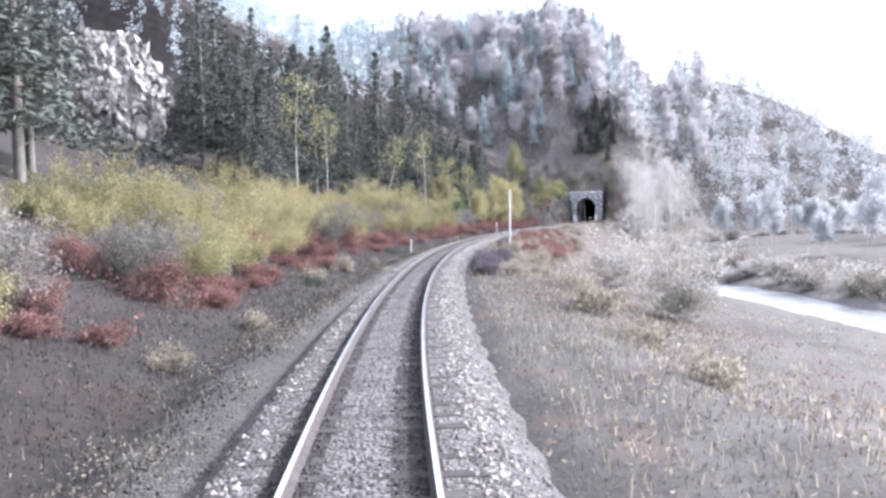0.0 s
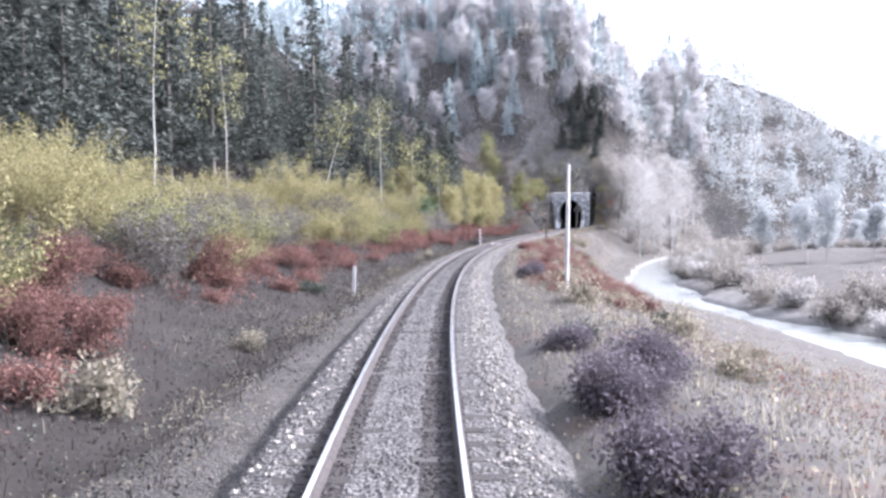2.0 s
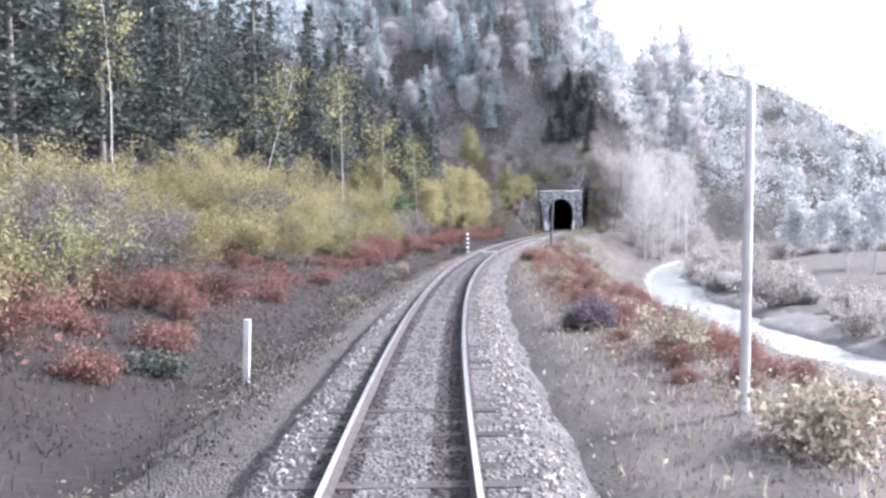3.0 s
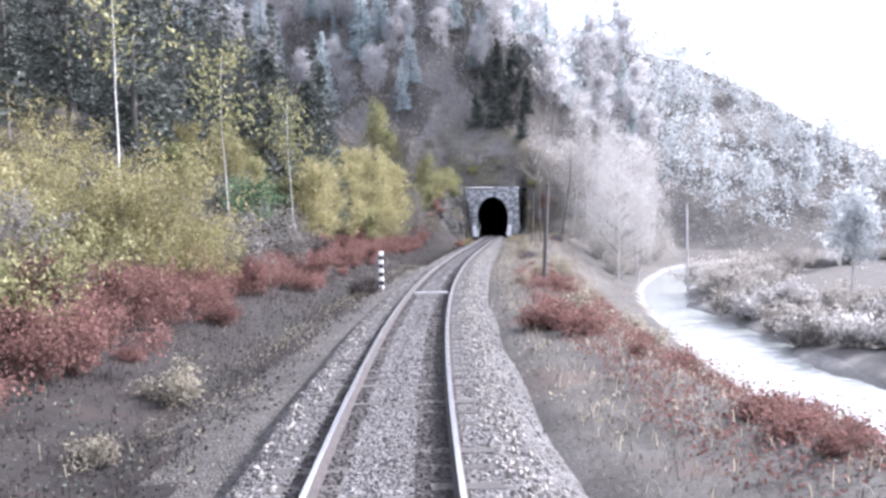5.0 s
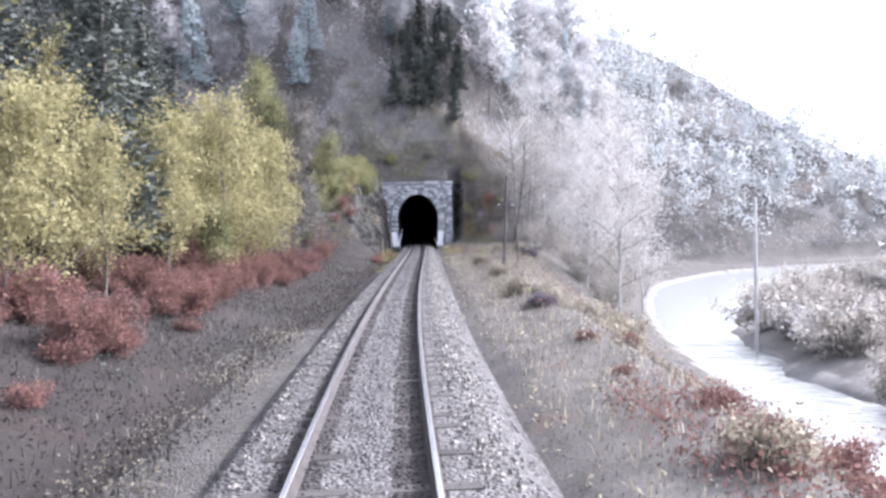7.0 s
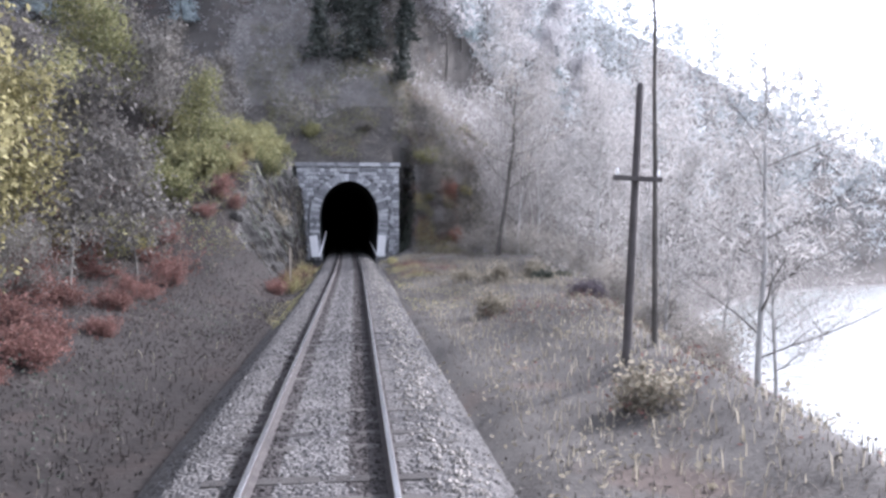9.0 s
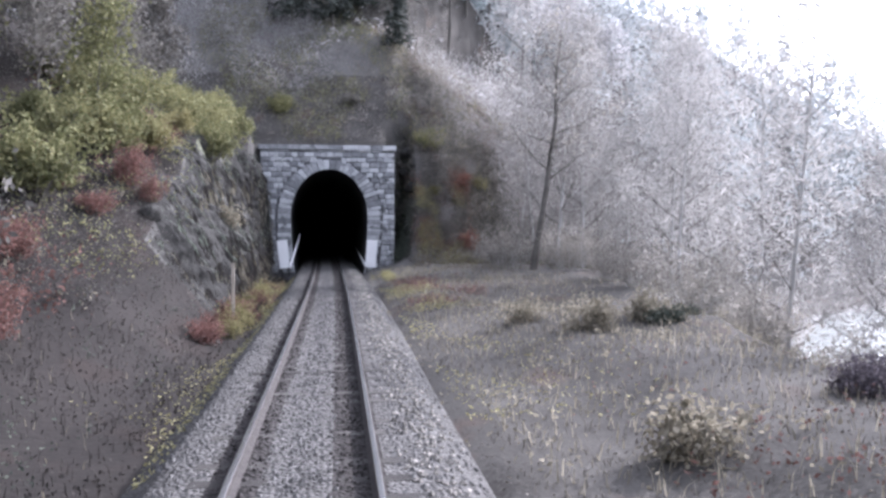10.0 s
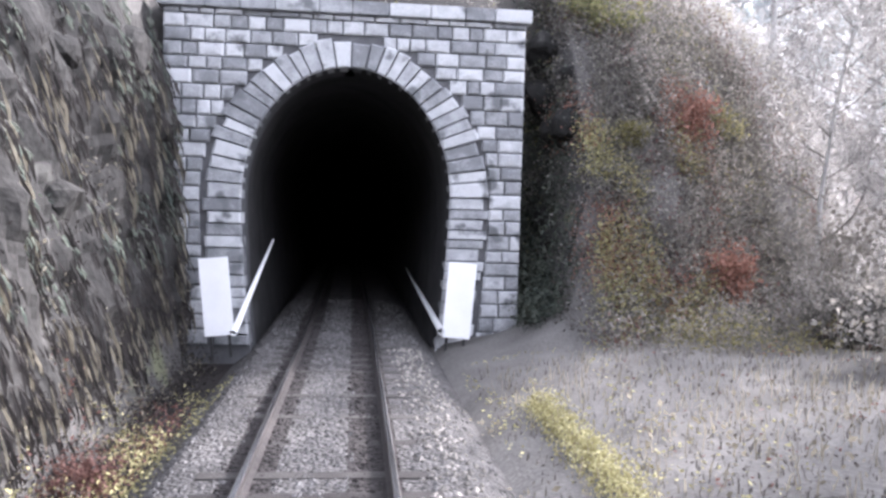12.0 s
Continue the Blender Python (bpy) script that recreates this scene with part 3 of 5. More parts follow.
piece("backing_wall", mesh_of("backing_wall", vs, fs, M_JOINT), portal, "dark mortar and rubble core")


def unit_stone(seed):
    """A unit block with chamfered front edges and a rough face."""
    g = np.random.default_rng(seed)
    v = [(-.5, 0.5, -.5), (.5, 0.5, -.5), (.5, 0.5, .5), (-.5, 0.5, .5), (-.5, -.3, -.5), (.5, -.3, -.5), (.5, -.3, .5), (-.5, -.3, .5)]
    for x, z in ((-.43, -.4), (.43, -.4), (.43, .4), (-.43, .4)):
        v.append((x + g.normal(0, .02), -.5 + g.normal(0, .03), z + g.normal(0, .03)))
    v.append((g.normal(0, .1), -.58, g.normal(0, .1)))
    f = [(0, 1, 5, 4), (1, 2, 6, 5), (2, 3, 7, 6), (3, 0, 4, 7), (4, 5, 9, 8), (5, 6, 10, 9), (6, 7, 11, 10), (7, 4, 8, 11), (8, 9, 12), (9, 10, 12), (10, 11, 12), (11, 8, 12)]
    return mesh_of("stone", v, f, M_STONE)


stone_meshes = [unit_stone(i) for i in range(6)]
g_st = np.random.default_rng(21)
z = -0.45
RING = 0.85
while z < WT - 0.05:
    hgt = min(float(g_st.uniform(0.28, 0.38)), WT - z)
    zm = z + hgt / 2
    hw = half_at(zm, RING) if zm < CROWN + RING * 0.8 else 0
    spans = [(WL, CX - hw), (CX + hw, WR)] if hw > 0 else [(WL, WR)]
    for x0, x1 in spans:
        x = x0
        while x1 - x > 0.08:
            w_ = float(g_st.uniform(0.30, 0.66))
            if x1 - x - w_ < 0.25:
                w_ = x1 - x
            piece("stone", stone_meshes[g_st.integers(6)], portal,
                  m=Matrix.Translation((x + w_ / 2, 0.02 + g_st.normal(0, 0.012), zm)) @ Matrix.Diagonal((w_ - 0.025, 0.16, hgt - 0.025, 1)))
            x += w_
    z += hgt
# arch ring
ri, ro = arch(0.0, 60), arch(RING, 60)
leng = np.concatenate([[0], np.cumsum([math.dist(ri[i], ri[i + 1]) for i in range(len(ri) - 1)])])
at_ = 0.45
while at_ < leng[-1] - 0.3:
    w_ = float(g_st.uniform(0.2, 0.34))
    pa, pb = [], []
    for q in (at_ + 0.012, at_ + w_ - 0.012):
        pa.append((float(np.interp(q, leng, [p[0] for p in ri])), float(np.interp(q, leng, [p[1] for p in ri]))))
        pb.append((float(np.interp(q, leng, [p[0] for p in ro])), float(np.interp(q, leng, [p[1] for p in ro]))))
    proud = -0.11 + float(g_st.normal(0, 0.012))
    cut = float(g_st.uniform(0.8, 1.0))
    pb = [(a[0] + (b[0] - a[0]) * cut, a[1] + (b[1] - a[1]) * cut) for a, b in zip(pa, pb)]
    quad = [pa[0], pa[1], pb[1], pb[0]]
    mid = (sum(p[0] for p in quad) / 4, sum(p[1] for p in quad) / 4)
    vs = [(x, 0.5, zz) for x, zz in quad] + [(x, proud + 0.03, zz) for x, zz in quad]
    vs += [(mid[0] + (x - mid[0]) * 0.88, proud, mid[1] + (zz - mid[1]) * 0.88) for x, zz in quad]
    fs = [(0, 1, 5, 4), (1, 2, 6, 5), (2, 3, 7, 6), (3, 0, 4, 7), (4, 5, 9, 8), (5, 6, 10, 9), (6, 7, 11, 10), (7, 4, 8, 11), (8, 9, 10, 11)]
    piece("voussoir", mesh_of("voussoir", vs, fs, M_STONE), portal)
    at_ += w_
# coping
x = WL - 0.12
while x < WR + 0.1:
    w_ = min(float(g_st.uniform(0.7, 1.1)), WR + 0.12 - x)
    part("coping_stone", box(w_ - 0.015, 1.35, 0.30, 0.02), M_STONE, portal, m=Matrix.Translation((x + w_ / 2, 0.5, WT + 0.15)))
    x += w_
# lining
prof = arch(0.0)
vs, fs = [], []
n = len(prof)
for i, s in enumerate(np.arange(0.0, 64.1, 2.0)):
    o = on_track(s, 0)
    for x, z in prof:
        vs.append((o.x + x, o.y + 0.04 if i == 0 else o.y, z))
    if i:
        for k in range(n - 1):
            a = (i - 1) * n + k
            fs.append((a, a + 1, a + n + 1, a + n))
fs.append(tuple(range(len(vs) - n, len(vs))))
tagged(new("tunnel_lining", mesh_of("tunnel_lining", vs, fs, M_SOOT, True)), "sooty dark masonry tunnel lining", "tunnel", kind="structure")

# white clearance boards at the portal
for side, xt, xb in ((-1, -2.78, -2.60), (1, 2.75, 2.62)):
    lean = math.atan2(xt - xb, 1.75)
    bd = thing("clearance_board", Matrix.Translation((xb, -0.85, -0.12)) @ Matrix.Rotation(lean, 4, "Y"),
               "white painted clearance board leaning before the portal wall", "sign board", "boards at the portal")
    part("panel", box(0.64, 0.03, 1.72, 0.006, (0, 0, 0.86)), M_WHITE, bd)
    for dx in (-0.2, 0.2):
        part("post", box(0.06, 0.06, 2.0, 0.004, (dx, 0.047, 0.5)), M_BLACK, bd, "dark board post")
for a, b in (((-2.29, -0.95, -0.05), (-1.75, 1.9, 1.93)), ((2.28, -0.95, 0.05), (2.0, 7.4, 0.95))):
    a, b = Vector(a), Vector(b)
    vs, fs = tubes([[(a, 0.085), (a.lerp(b, 0.5), 0.06), (b, 0.03)]], 8)
    tagged(new("white_pipe", mesh_of("white_pipe", vs, fs, M_WHITE, True)), "white pipe slanting up the tunnel wall", "pipe", "pipes at the portal")

# ---- plants ----


def branch_paths(g, base, direction, length, radius, depth, out, tips, bend=0.25, kids=4, up=0.1):
    pts, p, d = [(base, radius)], Vector(base), Vector(direction).normalized()
    n = 4
    for i in range(n):
        d = (d + Vector(g.normal(0, bend * 0.5, 3)) + Vector((0, 0, up))).normalized()
        p = p + d * length / n
        pts.append((p.copy(), radius * (1 - 0.75 * (i + 1) / n)))
    out.append(pts)
    if depth == 0:
        tips += [pts[2][0], pts[3][0], pts[4][0]]
        return
    for k in range(kids):
        i = int(g.integers(1, 5))
        w = g.uniform(0, 2 * math.pi)
        side = Vector((math.cos(w), math.sin(w), g.uniform(0.0, 0.7)))
        branch_paths(g, pts[i][0], d * 0.45 + side, length * g.uniform(0.4, 0.62), pts[i][1] * 0.6, depth - 1, out, tips, bend, max(2, kids - 1), up)


def make_tree(name, m, height, label, leaf, bark, seed, leaves=10, leaf_size=0.16, spread=0.35, depth=2, kids=5, thick=0.012, first=0.35, limb=None, slim=0.55):
    g = np.random.default_rng(seed)
    t = thing(name, m, label, "tree")
    trunk, limbs, tips = [], [], []
    p, d = Vector((0, 0, -0.4)), Vector((g.normal(0, .05), g.normal(0, .05), 1))
    n = 8
    for i in range(n + 1):
        trunk.append((p.copy(), max(0.02, height * thick * (1 - 0.85 * i / n))))
        d = (d + Vector((g.normal(0, .05), g.normal(0, .05), 0.1))).normalized()
        p = p + d * (height + 0.4) / n
    for i in range(n * 2):
        q = first + (1 - first) * i / (n * 2)
        j = q * n
        a, b = trunk[int(j)], trunk[min(int(j) + 1, n)]
        pos = a[0].lerp(b[0], j - int(j))
        w = i * 2.4 + g.uniform(-.5, .5)
        branch_paths(g, pos, (math.cos(w), math.sin(w), 0.55), height * 0.30 * (1.1 - q * 0.7), a[1] * 0.45, depth - 1, limbs, tips, kids=kids)
    piece("trunk", mesh_of("trunk", *tubes([trunk], 8), bark, True), t)
    piece("branchwork", mesh_of("branchwork", *tubes(limbs, 4), limb or bark, True), t)
    if leaves:
        v, f = leaf_quads([tuple(q) for q in tips], leaf_size, spread, leaves, g, 0.0, slim)
        piece("crown", mesh_of("crown", v, f, leaf), t)
    return t


def make_spruce(name, m, height, label, seed, rows=24, mat=None):
    g = np.random.default_rng(seed)
    t = thing(name, m, label, "tree")
    piece("trunk", mesh_of("trunk", *tubes([[((0, 0, -0.5), height * .014), ((0, 0, height * .5), height * .009), ((0, 0, height), 0.02)]], 7), M_BARK, True), t)
    cs, sz = [], []
    for i in range(rows):
        q = i / (rows - 1)
        z = height * (0.16 + 0.83 * q)
        r = height * 0.17 * (1 - q) ** 0.8 + 0.12
        for k in range(int(6 + 6 * (1 - q))):
            w = g.uniform(0, 2 * math.pi)
            rr = r * g.uniform(0.75, 1.15)
            for e in np.linspace(0.25, 1, max(2, int(rr / 0.45))):
                cs.append((rr * e * math.cos(w), rr * e * math.sin(w), z - 0.35 * rr * e + g.normal(0, .1)))
    v, f = leaf_quads(cs, 0.24, 0.14, 6, g, 0.6, 0.32)
    piece("crown", mesh_of("crown", v, f, mat or M_NEEDLE), t)
    return t


def make_bush(name, m, height, width, label, leaf, seed, stems=14, per=16, leaf_size=0.085, category="bush", group="", bare=0.0):
    g = np.random.default_rng(seed)
    t = thing(name, m, label, category, group)
    paths, tips = [], []
    for i in range(stems):
        w = g.uniform(0, 2 * math.pi)
        o = g.uniform(0, 0.35) * width / 2
        lean = g.uniform(0.1, 0.75) * width / height
        branch_paths(g, (o * math.cos(w), o * math.sin(w), -0.15), (lean * math.cos(w), lean * math.sin(w), 1), height * g.uniform(0.6, 0.95), 0.022, 1, paths, tips, 0.3, 5, 0.05)
    piece("framework", mesh_of("framework", *tubes(paths, 3), M_BARK if not bare else M_PALEBARK), t)
    tips = [tuple(q) for q in tips if q[2] > 0.05]
    v, f = leaf_quads(tips, leaf_size, 0.13 + 0.02 * height, per, g)
    piece("foliage", mesh_of("foliage", v, f, leaf), t)
    return t


def put(x, y, sink=0.0, turn=0.0, size=1.0):
    return Matrix.Translation((x, y, ground_at(x, y) - sink)) @ Matrix.Rotation(turn, 4, "Z") @ Matrix.Diagonal((size, size, size, 1))


def scatter(make, kinds, spots, g, lo=0.8, hi=1.25, fit=lambda x, y: 1.0):
    """Plant the spots with copies of a few kinds, each of its own size and turn."""
    protos = []
    for i, (x, y) in enumerate(spots):
        m = put(x, y, 0.05, g.uniform(0, 6.28), g.uniform(lo, hi) * fit(x, y))
        k = int(g.integers(len(kinds)))
        if i < len(kinds):
            protos.append(make(i, m))
        else:
            src = protos[k]
            keep = src.scale.copy()
            src.scale = (1, 1, 1)
            copy_thing(src, m)
            src.scale = keep


def spots_along(g, count, s0, s1, u0, u1, gap=0.0, test=None):
    out, tries = [], 0
    while len(out) < count and tries < count * 40:
        tries += 1
        s, u = g.uniform(s0, s1), g.uniform(u0, u1)
        p = on_track(s, u)
        if gap and any((p.x - a) ** 2 + (p.y - b) ** 2 < gap * gap for a, b in out):
            continue
        if test and not test(p.x, p.y):
            continue
        out.append((p.x, p.y))
    return out


def gap_side(x, y):
    return on_grid(GAP, x, y), on_grid(SIDE, x, y)


def region(g, count, x0, x1, y0, y1, gap, test):
    out, tries = [], 0
    while len(out) < count and tries < count * 30:
        tries += 1
        x, y = g.uniform(x0, x1), g.uniform(y0, y1)
        if test(x, y) and not (gap and any((x - a) ** 2 + (y - b) ** 2 < gap * gap for a, b in out)):
            out.append((x, y))
    return out


def clearing(x, y):
    """True in the bare strip of hillside below the pale crag."""
    dx, dy = x - 19, y + 203
    along, across = dx * -0.615 + dy * 0.789, dx * 0.789 + dy * 0.615
    return along > 30 and -0.115 * along < across < 0.062 * along


# dark forest on the uphill slope
g = np.random.default_rng(1001)
scatter(lambda i, m: make_spruce("spruce", m, (17, 20, 14)[i], "tall dark green spruce on the uphill slope", 200 + i), [0, 1, 2],
        spots_along(g, 205, -215, -30, -80, -16, 3.0, lambda x, y: not clearing(x, y)), g, 0.7, 1.15)
# young growth below the crag
g = np.random.default_rng(1002)
scatter(lambda i, m: make_spruce("young_spruce", m, (5.0, 3.8)[i], "young spruce on the clearing below the crag", 215 + i, 12), [0, 1],
        region(g, 170, -105, 0, -190, -45, 1.6, lambda x, y: clearing(x, y) and (ground_at(x, y) + 2.0) / math.hypot(x - 19, y + 203) < 0.082 and float(track_coords(np.array([x]), np.array([y]))[1][0]) < -16), g, 0.7, 1.2)
# pale-stemmed birches at its edge
EDGE = [(-14.0, -110.4), (-13.3, -138.2), (-15.0, -58.7), (-12.5, -98.0), (-16.0, -124.0), (-10.0, -80.0), (-11.5, -88.0)]
g = np.random.default_rng(1003)
scatter(lambda i, m: make_tree("birch", m, (11, 12, 10)[i], "slender pale-stemmed birch at the forest edge", M_OLIVE, M_PALEBARK, 240 + i, 5, 0.12, 0.3, 2, 3, 0.005, 0.5, M_BARK), [0, 1, 2], EDGE, g, 0.85, 1.1)
# thicket at its foot
THICK = (M_YELLOW, M_YELLOW, M_OLIVE, M_YELLOW, M_DUSK, M_YELLOW)
TLABEL = ("dense yellow-leaved autumn bush at the forest edge", "dense yellow-leaved autumn bush at the forest edge", "olive-leaved bush at the forest edge",
          "dense yellow-leaved autumn bush at the forest edge", "grey half-bare bush at the forest edge", "dense yellow-leaved autumn bush at the forest edge")
g = np.random.default_rng(1004)
scatter(lambda i, m: make_bush("hazel_bush", m, (3.6, 4.4, 3.0, 3.8, 3.4, 2.6)[i], (3.8, 4.2, 3.6, 3.4, 3.4, 3.2)[i], TLABEL[i], THICK[i], 300 + i, 16, 34, 0.056),
        [0, 1, 2, 3, 4, 5], spots_along(g, 112, -222, -97, -15, -8.0, 1.5) + spots_along(g, 14, -66, -38, -14, -8.5, 1.8), g, 0.8, 1.25,
        lambda x, y: float(np.interp(y, [-200, -150, -115, -80], [0.56, 0.68, 0.82, 0.9])))
# dull bushes between the thicket and the yellow trees
g = np.random.default_rng(1005)
scatter(lambda i, m: make_bush("dull_bush", m, (3.0, 2.4)[i], (3.2, 2.8)[i], "dull grey-brown half-bare bush on the bank", (M_DUSK, M_DARKHERB)[i], 306 + i, 16, 18, 0.07), [0, 1],
        spots_along(g, 17, -97, -82, -15, -7.5, 1.6), g, 0.7, 1.1)
# yellow trees on the bank before the portal
g = np.random.default_rng(1006)
scatter(lambda i, m: make_tree("maple", m, (8.5, 10, 7)[i], "yellow-leaved autumn maple on the bank above the track", (M_YELLOW, M_YELLOW, M_OLIVE)[i], M_BARK, 260 + i, 28, 0.12, 0.42, 2, 4, 0.011, 0.15), [0, 1, 2],
        spots_along(g, 25, -64, -40, -18, -7.5, 2.0) + spots_along(g, 26, -86, -62, -18, -9.0, 1.8), g, 0.6, 0.86,
        lambda x, y: 0.74 if y < -60 else 1.0)
# yellow trees nearer the portal, leaf colour dulled to stand for shade
g = np.random.default_rng(1007)
scatter(lambda i, m: make_tree("hornbeam", m, (6.5, 7.5)[i], "half-bare hornbeam on the cutting, leaves coloured dull olive for shade", (M_DUSK, M_OLIVE)[i], M_BARK, 266 + i, 16, 0.11, 0.4, 2, 4, 0.011, 0.2), [0, 1],
        spots_along(g, 22, -42, -6, -17, -7.2, 2.0), g, 0.7, 1.1)
make_tree("copper_beech", put(-11.5, -40.0), 6.0, "reddish-leaved beech on the bank", M_RED, M_BARK, 276, 22, 0.12, 0.4, 2, 4, 0.011, 0.2)
g = np.random.default_rng(1008)
scatter(lambda i, m: make_spruce("bank_spruce", m, (13, 11)[i], "dark spruce standing close above the track bank", 283 + i), [0, 1],
        [tuple(on_track(q, u)[:2]) for q, u in ((-66, -11.0), (-62, -13.0), (-58, -12.2), (-70, -13.5), (-54, -14.5), (-74, -12.5), (-49, -15.5), (-64, -16.0), (-45, -17.5), (-40, -16.5))], g, 0.75, 1.1)
# red-brown undergrowth
g = np.random.default_rng(1009)
scatter(lambda i, m: make_bush("bramble", m, (1.0, 1.4, 0.8)[i], (1.9, 2.1, 1.7)[i], "low red-brown bramble on the slope", M_RED, 330 + i, 11, 18, 0.05), [0, 1, 2],
        spots_along(g, 205, -218, -22, -11, -6.0, 0.8) + spots_along(g, 150, -150, -78, 4.2, 9.0, 0.7), g, 0.45, 0.95,
        lambda x, y: 1.0 if float(track_coords(np.array([x]), np.array([y]))[1][0]) < 0 else 0.55)
g = np.random.default_rng(1010)
scatter(lambda i, m: make_bush("tall_bramble", m, (1.9, 1.6)[i], (2.6, 2.4)[i], "tall red-brown bramble thicket at the foot of the forest", M_RED, 334 + i, 16, 28, 0.055), [0, 1],
        spots_along(g, 24, -114, -86, -10.5, -6.6, 1.1) + spots_along(g, 22, -86, -50, -10.5, -6.8, 1.2) + spots_along(g, 8, -190, -140, -9.5, -7.5, 1.6), g, 0.55, 0.85)
g = np.random.default_rng(1011)
scatter(lambda i, m: make_bush("dry_herb_clump", m, (0.7, 0.9)[i], (1.3, 1.5)[i], "clump of pale dry herbs beside the ballast", M_GRASS, 345 + i, 10, 9, 0.055), [0, 1],
        spots_along(g, 12, -218, -12, -5.5, -3.7, 0.9) + spots_along(g, 42, -205, -30, 3.8, 9, 1.0), g, 0.5, 1.2)
# dark purplish bushes beside the ballast
for q, u, tall, seed in ((-175, 3.2, 0.6, 351), (-171.5, 3.1, 0.8, 352), (-168, 3.3, 0.9, 353), (-166, 4.3, 0.8, 354), (-162, 3.4, 0.5, 355), (-141, 4.1, 0.7, 356), (-71, 4.7, 0.38, 358), (-41, 8.0, 0.5, 359)):
    make_bush("elder_bush", put(*on_track(q, u)[:2], 0.05, q), tall, tall * 1.7, "dark purplish half-bare bush beside the ballast", M_PURPLE, seed, 18, 40, 0.034)
for x, y, tall, seed in ((3.5, -106.8, 0.75, 366), (4.0, -104.6, 0.6, 367), (4.3, -108.0, 0.5, 368)):
    make_bush("bramble", put(x, y, 0.05, seed), tall, tall * 1.7, "small red-brown bramble beside the ballast shoulder", M_RED, seed, 12, 20, 0.045)
# dark evergreen shrubs beside the ballast
g = np.random.default_rng(1012)
scatter(lambda i, m: make_bush("juniper", m, (0.75, 0.9)[i], (2.2, 2.6)[i], "low dark evergreen shrub on the embankment edge", M_IVY, 350 + i, 14, 20, 0.07), [0, 1],
        [tuple(on_track(s, u)[:2]) for s, u in ((-161, 3.7), (-66, 5.6), (-150, 8.5), (-32, 8.5), (-30, 10.0), (-146, -5.6), (-176, -5.2))], g, 0.4, 0.65)
# woods on the spur
g = np.random.default_rng(1013)
scatter(lambda i, m: make_tree("beech", m, (12, 14, 10)[i], "half-bare grey-brown beech on the steep spur, paled for haze", M_HAZY_HILLTWIG, M_BARK, 400 + i, 20, 0.22, 0.45, 2, 4, slim=0.3), [0, 1, 2],
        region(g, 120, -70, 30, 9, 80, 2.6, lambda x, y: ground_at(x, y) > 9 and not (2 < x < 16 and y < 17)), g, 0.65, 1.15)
g = np.random.default_rng(1014)
scatter(lambda i, m: make_spruce("hill_spruce", m, (15, 12)[i], "blue-green spruce on the steep spur, paled for haze", 420 + i, 20, M_HAZY_BLUE), [0, 1],
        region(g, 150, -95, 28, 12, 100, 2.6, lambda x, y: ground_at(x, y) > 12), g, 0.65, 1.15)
# trees and shrubs right of the portal
g = np.random.default_rng(1015)
scatter(lambda i, m: make_tree("ash_tree", m, (13, 15, 11)[i], "bare pale-twigged ash on the river terrace", M_ASHTWIG, M_PALEBARK, 440 + i, 24, 0.16, 0.4, 2, 5, 0.008, 0.15, M_BARK, 0.14), [0, 1, 2],
        [(14, -8), (18, -4), (22, -8), (16, 3), (20, 3), (13, 2), (24, -1), (17, -13), (12.5, -3), (21, -14), (26, 6), (19, 9), (14.5, 8), (18, 1), (21, -3), (23.5, 3), (16, -5), (12, -10), (15.5, -17)]
        + [(14.2, -40), (16.8, -36.5), (13.2, -34), (17.5, -30), (14.8, -27)], g, 0.75, 1.1)
make_tree("forked_birch", put(5.55, -52.2), 10.0, "leafless birch with a dark stem and white forked limbs", M_GREYTWIG, M_BARK, 455, 0, 0.1, 0.3, 2, 3, 0.0065, 0.58, M_WHITEBARK)
g = np.random.default_rng(1016)
scatter(lambda i, m: make_bush("thorn_bush", m, (2.6, 2.0)[i], (3.0, 2.6)[i], "grey leafless thorn thicket on the terrace edge", M_GREYTWIG, 460 + i, 20, 7, 0.07, bare=1.0), [0, 1],
        region(g, 34, 8.5, 26, -36, 2, 1.6, lambda x, y: x > 9 + max(0, -20 - y) * 0.1 and gap_side(x, y)[0] > 1.5), g, 0.6, 1.1)
g = np.random.default_rng(1017)
scatter(lambda i, m: make_bush("portal_bush", m, (1.2, 1.5)[i], (1.8, 2.0)[i], "low dull bush above the portal coping", (M_OLIVE, M_DUSK)[i], 470 + i, 16, 18, 0.08), [0, 1],
        [(-3.0, 3.4), (1.6, 3.9), (10.5, -3.5), (12.0, -1.5), (-6.5, 2.0)], g, 0.5, 0.9)
g = np.random.default_rng(1018)
scatter(lambda i, m: make_spruce("small_spruce", m, (8, 6.5)[i], "dark small spruce above the tunnel portal", 475 + i, 18), [0, 1],
        [(0.5, 10.5), (2.6, 12.0), (5.2, 9), (-2.5, 11), (6.0, 14), (5.0, 18), (1.6, 14), (-0.6, 16), (3.2, 17.5), (1.0, 20), (-2.0, 21), (4.0, 23)], g, 0.75, 1.15)
g = np.random.default_rng(1019)
scatter(lambda i, m: make_bush("bank_bush", m, (1.8, 1.4, 2.2)[i], (2.2, 2.0, 2.2)[i], "olive and yellow bush clinging to the rock cutting", (M_OLIVE, M_YELLOW, M_OLIVE)[i], 480 + i, 14, 20, 0.08), [0, 1, 2],
        region(g, 40, -12, -5.2, -36, 3, 1.1, lambda x, y: y > -22 or x < -9), g, 0.5, 1.1)
make_bush("green_bush", put(-11.6, -86.0), 3.0, 2.0, "fresh green bush among the yellow thicket", M_GREEN, 348, 18, 18, 0.10)


